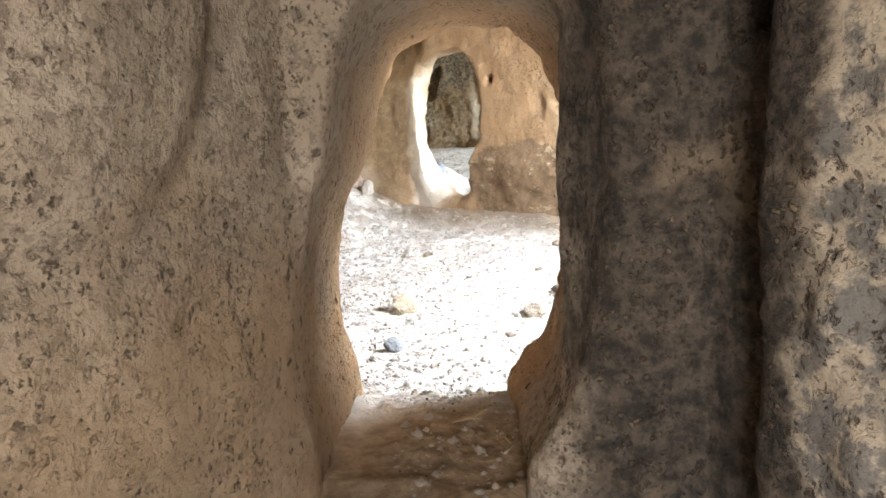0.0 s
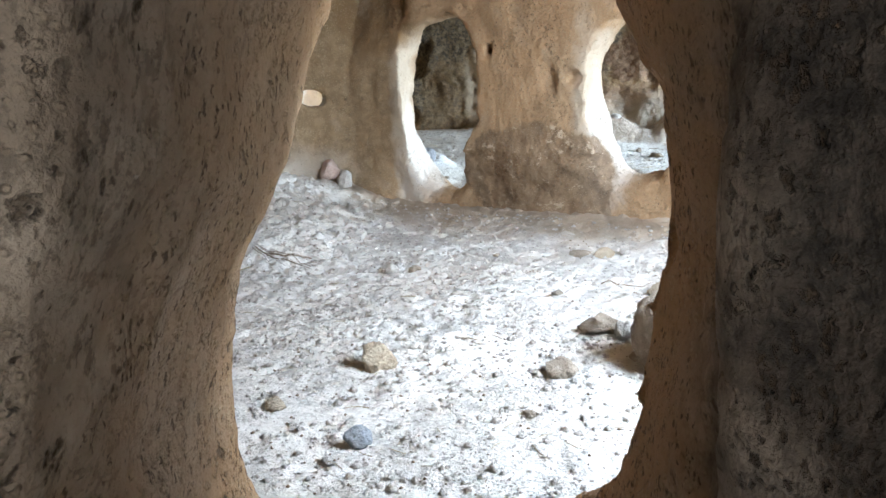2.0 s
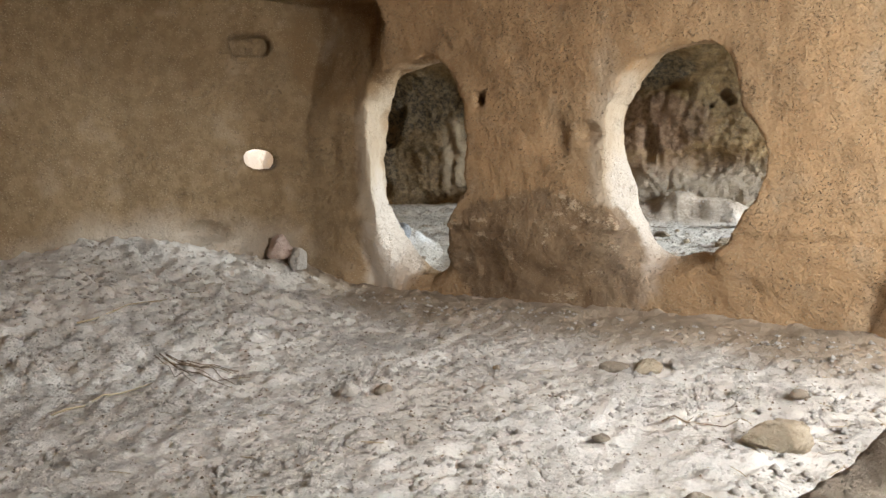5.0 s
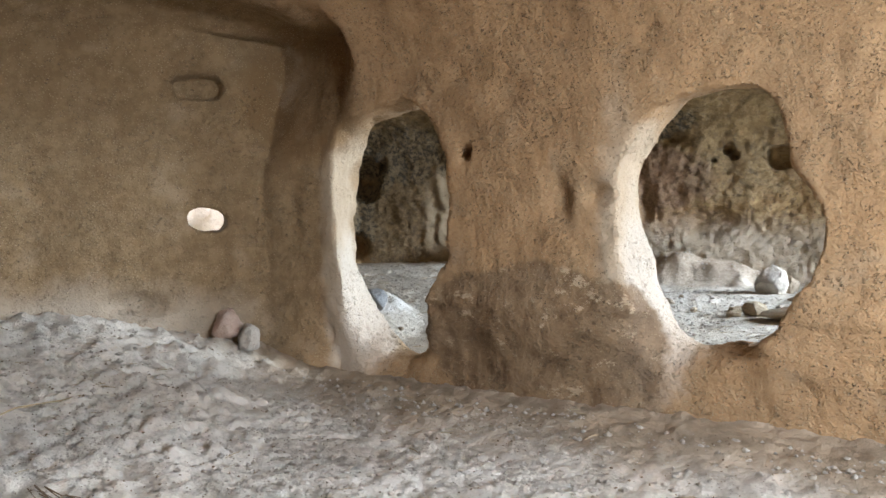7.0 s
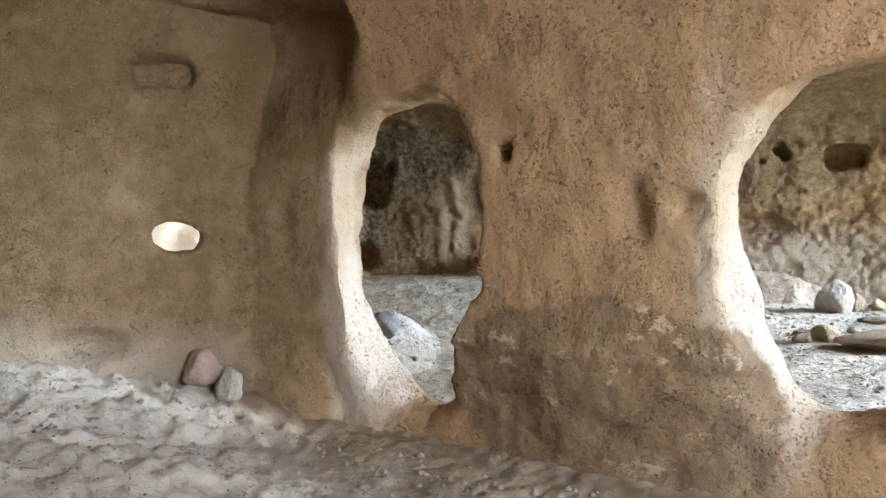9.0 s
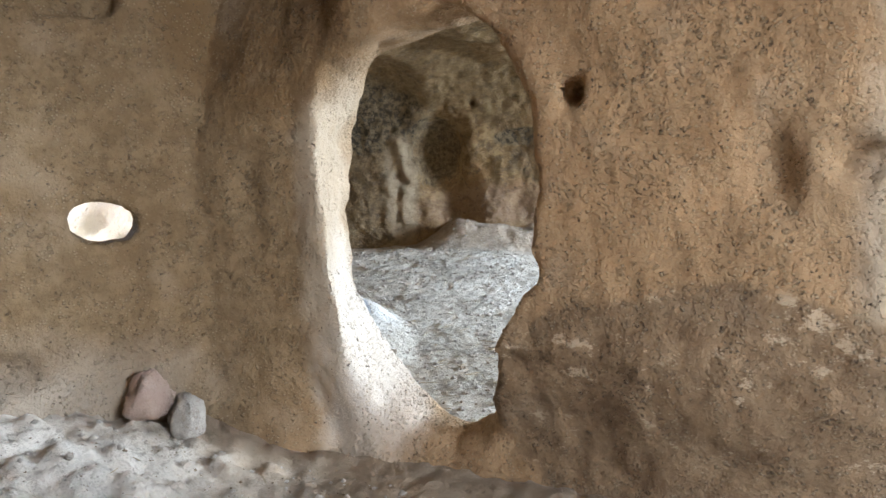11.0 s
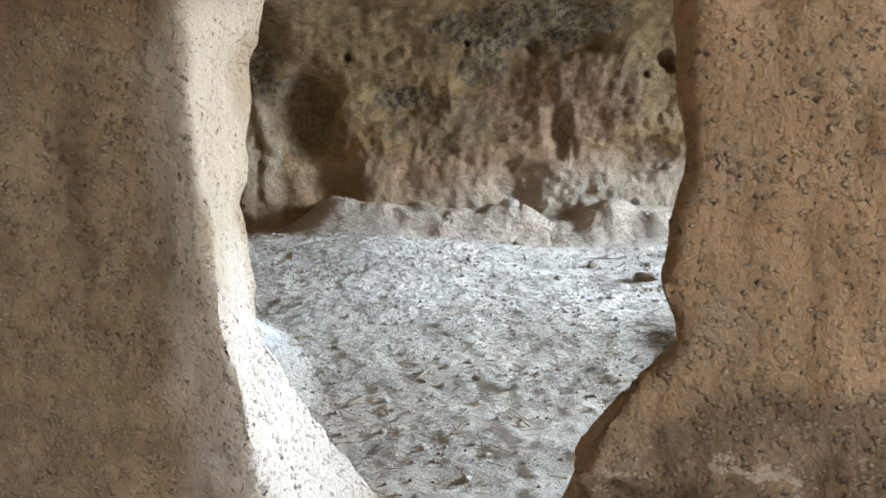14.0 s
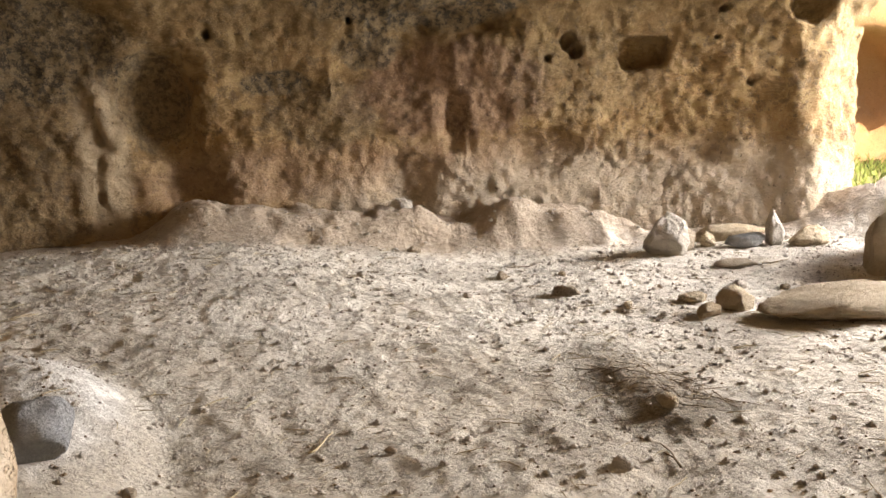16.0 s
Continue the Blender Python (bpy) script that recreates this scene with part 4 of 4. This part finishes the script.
lay_rock("stone", "pale angular stone set beside a pink one", -1.75, 10.92, (0.19, 0.17, 0.23), PALE, 18, -30, lift=0.03, chops=8)
for k, (x, y, w, mat) in enumerate(((0.72, 8.05, 0.20, GREY), (0.90, 8.0, 0.24, OCHRE), (1.10, 8.06, 0.15, PALE), (0.02, 8.2, 0.09, OCHRE), (0.42, 6.9, 0.10, GREY), (-0.2, 6.6, 0.09, PALE),
                                   (1.55, 7.4, 0.14, GREY), (-2.2, 6.3, 0.12, OCHRE), (-1.1, 5.05, 0.16, OCHRE), (0.1, 4.9, 0.09, GREY))):
    lay_rock("stone_chip", "flat chip of tuff lying loose on the dust", x, y, (w, w * 0.7, w * 0.35), mat, 30 + k, 37 * k, group="stone chips on the hall floor", fine=2)
lay_rock("litter", "crumpled blue and white scrap of plastic", -3.45, 8.75, (0.13, 0.10, 0.10), PLASTIC, 50, 0, category="litter", chops=9)
twig_bundle("loose bundle of dry dark twigs on the dust", -2.05, 8.15, -18, 0.65, 9, 60, 0.004)
single_stick("long dry straw stalk lying on the floor", -2.75, 8.5, 60, 0.85, 61)
single_stick("bent dry straw stalk on the dust", -2.4, 7.4, 40, 0.6, 62)
single_stick("thin dry stick lying near the pier", 0.75, 7.1, -8, 0.35, 63, 0.005, TWIG)
single_stick("dry bent stick lying on rusty sand", 0.02, 2.7, 70, 0.28, 64, 0.006)

# -- the inner chamber
lay_rock("stone", "large rounded whitish stone by the far wall", 4.62, 15.66, (0.46, 0.42, 0.42), PALE, 71, 10, chops=6, fine=5)
lay_rock("stone", "grey stone leaning behind the white one", 4.93, 15.74, (0.24, 0.24, 0.27), GREY, 72, 40)
lay_rock("stone", "small tan stone in the row by the wall", 5.18, 15.68, (0.21, 0.18, 0.16), OCHRE, 73, 80)
lay_rock("stone", "blue-grey flat stone in the row by the wall", 5.45, 15.42, (0.42, 0.22, 0.17), BLUE, 74, -25)
lay_rock("stone", "pale pointed block standing in the row of stones", 5.72, 15.30, (0.24, 0.20, 0.34), PALE, 75, 15, chops=8)
lay_rock("stone", "dark overhanging long stone in the row", 6.0, 15.12, (0.46, 0.24, 0.20), OCHRE, 76, -20)
lay_rock("stone", "long low brown stone lying behind the row", 5.55, 15.78, (0.85, 0.22, 0.17), OCHRE, 77, -28)
lay_rock("slab", "broad pale tuff slab lying flat on the floor", 4.12, 13.46, (1.15, 0.60, 0.24), OCHRE, 78, -28, (4, -3), category="slab", chops=7, fine=4)
lay_rock("stone", "brown stone at the end of the slab", 3.72, 14.02, (0.38, 0.28, 0.19), OCHRE, 79, -10)
lay_rock("stone", "small yellowish stone near the slab", 3.42, 14.00, (0.22, 0.15, 0.10), OCHRE, 80, 10)
lay_rock("stone", "flat yellowish chip near the slab", 3.62, 14.35, (0.24, 0.12, 0.08), OCHRE, 81, -30)
lay_rock("stone", "dark flat stone alone on the dust floor", 2.90, 15.02, (0.27, 0.18, 0.09), GREY, 82, -10)
lay_rock("stone", "thin flat stone with a twig on it", 4.75, 14.95, (0.46, 0.26, 0.08), GREY, 83, -20)
lay_rock("stone", "blue-grey angular stone on a pale mound", -0.93, 13.55, (0.36, 0.28, 0.26), BLUE, 84, 15, chops=8)
lay_rock("stone", "pale flat block lying on the earth bench", 2.62, 17.52, (0.26, 0.18, 0.14), PALE, 85, -20, chops=8)
for k, (x, y, w) in enumerate(((2.15, 15.3, 0.10), (2.75, 15.75, 0.15), (1.95, 12.9, 0.14), (1.35, 12.55, 0.13), (0.55, 13.3, 0.07), (3.1, 14.5, 0.12), (-0.75, 13.25, 0.12), (-0.62, 13.4, 0.10), (-0.8, 13.0, 0.14),
                               (4.2, 14.4, 0.16), (4.5, 14.2, 0.12), (3.3, 15.6, 0.1), (1.6, 16.2, 0.1), (2.5, 17.0, 0.16))):
    lay_rock("stone_chip", "small loose chip of tuff on the chamber floor", x, y, (w, w * 0.75, w * 0.5), (PALE, GREY, OCHRE)[k % 3], 90 + k, 41 * k, group="stone chips on the chamber floor", fine=2)
for k, (x, y, sx, sy, sz, mat) in enumerate(((5.75, 14.05, 0.75, 0.6, 0.55, OCHRE), (6.15, 13.75, 0.8, 0.7, 0.85, OCHRE), (5.85, 13.55, 0.6, 0.55, 0.5, GREY), (6.55, 14.35, 0.5, 0.5, 0.75, PALE), (6.45, 14.1, 0.35, 0.3, 1.3, PALE))):
    lay_rock("boulder", ("pale upright boulder" if sz > 1 else "tumbled tan boulder") + " heaped by the chamber's mouth", x, y, (sx, sy, sz), mat, 120 + k, 33 * k, group="heap of boulders", category="boulder", fine=4)
twig_bundle("tangle of dry brush on a low earth ridge", 2.12, 13.2, -70, 0.24, 70, 140, 0.003, 0.17, 3.1)
for k, (x, y, a, w) in enumerate(((-0.12, 12.95, 70, 0.16), (0.2, 13.5, 20, 0.25), (1.55, 12.4, 55, 0.25), (0.5, 12.4, 80, 0.3), (3.0, 16.1, -10, 0.3), (4.9, 14.9, -35, 0.4), (0.1, 12.5, 40, 0.2))):
    single_stick("dry pale stalk lying on the trampled floor", x, y, a, w, 150 + k, 0.006, STRAW if k % 2 else TWIG)


# -- crumbs, gravel and straw: uncountable
def scatter(name, label, mat, count, seed, inside, sizes, shape):
    """Many small bits lying on the floor, in one mesh."""
    rnd = np.random.default_rng(seed)
    (x0, x1), (y0, y1), ok = inside
    x, y = rnd.uniform(x0, x1, count * 4), rnd.uniform(y0, y1, count * 4)
    flat = np.stack((x, y, np.zeros(len(x))), 1)
    pick = ok(x, y) & (value_noise(flat, 1.3, seed) + 0.8 * value_noise(flat, 4.0, seed + 1) > rnd.uniform(-1.2, 0.6, len(x)))
    x, y = x[pick][:count], y[pick][:count]
    z, n = floor_height(x, y), len(x)
    size = sizes[0] * (sizes[1] / sizes[0]) ** (rnd.uniform(0, 1, n) ** 2.2)
    turn = rnd.uniform(0, math.tau, n)
    if shape == "crumb":
        base = np.array([(1, 0, 0), (0.3, 0.9, 0.1), (-0.8, 0.5, 0), (-0.7, -0.6, 0.1), (0.4, -0.8, 0), (0.1, 0.1, 0.8), (-0.2, -0.1, 0.6), (0, 0, -0.5)])
        tris = np.array([(0, 1, 5), (1, 2, 5), (2, 6, 5), (2, 3, 6), (3, 4, 6), (4, 5, 6), (4, 0, 5), (1, 0, 7), (2, 1, 7), (3, 2, 7), (4, 3, 7), (0, 4, 7)])
        p = base[None] * rnd.uniform(0.6, 1.3, (n, 8, 3))
    else:
        base = np.array([(-1, -0.035, 0.02), (-1, 0.035, 0.02), (-1, 0, 0.08), (1, -0.02, 0.02), (1, 0.02, 0.02), (1, 0, 0.07), (0, -0.03, 0.10), (0, 0.03, 0.10), (0, 0, 0.17)])
        tris = np.array([(0, 6, 8), (0, 8, 2), (6, 3, 5), (6, 5, 8), (2, 8, 7), (2, 7, 1), (8, 5, 4), (8, 4, 7), (0, 1, 7), (0, 7, 6), (6, 7, 4), (6, 4, 3)])
        p = np.repeat(base[None], n, 0)
        p[:, 6:9, 1] += rnd.uniform(-0.2, 0.2, (n, 1))
        p[:, 3:6, 2] += rnd.uniform(0, 0.15, (n, 1))
    p = p * size[:, None, None]
    c, s = np.cos(turn)[:, None], np.sin(turn)[:, None]
    v = np.stack((p[:, :, 0] * c - p[:, :, 1] * s + x[:, None], p[:, :, 0] * s + p[:, :, 1] * c + y[:, None], p[:, :, 2] + z[:, None] + 0.002), -1)
    f = (tris[None] + (np.arange(n) * len(base))[:, None, None]).reshape(-1, 3)
    return tagged(mesh_object(name, v.reshape(-1, 3), f, mat), label, "litter", kind="stuff")


def in_hall(x, y):
    return (poly(x, y, HALL_PLAN) < -0.15) | ((np.abs(x) < 0.4) & (y > 1.5) & (y < 3.6))


def in_chamber(x, y):
    return poly(x, y, CHAMBER_PLAN) < -0.2


HALL_BOX, CHAMBER_BOX = ((-3.8, 3.0), (1.8, 10.8), in_hall), ((-1.8, 6.6), (10.6, 18.3), in_chamber)
scatter("gravel", "pale crumbs of tuff scattered over the dust", PALE, 11000, 201, HALL_BOX, (0.006, 0.032), "crumb")
scatter("dung_crumbs", "dark dry crumbs scattered over the dust", TWIG, 4000, 202, HALL_BOX, (0.004, 0.012), "crumb")
scatter("straw_litter", "broken straw strewn on the dust", STRAW, 900, 203, HALL_BOX, (0.015, 0.07), "stalk")
scatter("gravel", "pale crumbs of tuff scattered over the chamber floor", PALE, 5200, 204, CHAMBER_BOX, (0.006, 0.035), "crumb")
scatter("dung_crumbs", "dark dry crumbs on the chamber floor", TWIG, 3600, 205, CHAMBER_BOX, (0.005, 0.014), "crumb")
scatter("straw_litter", "trampled broken straw on the chamber floor", STRAW, 2600, 206, CHAMBER_BOX, (0.015, 0.08), "stalk")


# -- outside, past the chamber's mouth and the round hole
def outcrop(name, label, centre, size, hollow, seed, turn=0, mat=ROCK_A):
    """A free-standing mass of tuff, with a hollow where one shows."""
    step = 0.16
    gx, gy, gz = (np.arange(c - s / 2 - 0.5, c + s / 2 + 0.5, step, dtype=np.float32) for c, s in zip(centre, size))
    f = egg(centre, [s / 2 for s in size], turn)(gx[:, None, None], gy[None, :, None], gz[None, None, :])
    if hollow:
        f = smax(f, -egg(*hollow)(gx[:, None, None], gy[None, :, None], gz[None, None, :]), 0.2)
    v, q = surface_net(-f, (gx[0], gy[0], gz[0]), step)
    n = vertex_normals(v, q)
    v = v + n * (0.18 * value_noise(v, 0.8, seed) + 0.07 * value_noise(v, 2.6, seed + 1) + 0.03 * value_noise(v, 6.0, seed + 2))[:, None]
    return tagged(mesh_object(name, v, q, mat), label, "rock outcrop")


outcrop("rock_outcrop", "weathered tuff outcrop with a dark hollow in it", (13.4, 20.2, 1.6), (7.0, 5.0, 7.0), ((11.8, 18.45, 1.5), (1.6, 0.75, 1.0), 34), 301)
outcrop("rock_outcrop", "sunlit pale tuff outcrop close behind the hall", (-5.6, 18.0, 1.0), (5.5, 3.0, 5.5), None, 311, 27, CHALK)
_rnd = np.random.default_rng(320)
_n = 5000
_x, _y = _rnd.uniform(7.6, 13.0, _n), _rnd.uniform(14.2, 19.0, _n)
_z = ground_height(_x, _y)
_h, _a, _l = _rnd.uniform(0.08, 0.30, _n), _rnd.uniform(0, math.tau, _n), _rnd.uniform(-0.12, 0.12, (_n, 2))
_w = 0.008
_v = np.stack((np.stack((_x - _w * np.cos(_a), _y - _w * np.sin(_a), _z - 0.02), -1), np.stack((_x + _w * np.cos(_a), _y + _w * np.sin(_a), _z - 0.02), -1),
               np.stack((_x + _l[:, 0] * 0.4, _y + _l[:, 1] * 0.4, _z + _h * 0.6), -1), np.stack((_x + _l[:, 0], _y + _l[:, 1], _z + _h), -1)), 1).reshape(-1, 3)
_f = (np.array([(0, 1, 2), (1, 3, 2), (0, 2, 3)])[None] + (np.arange(_n) * 4)[:, None, None]).reshape(-1, 3)
tagged(mesh_object("grass", _v, _f, GRASS), "fresh green grass outside the chamber's mouth", "grass", kind="stuff")
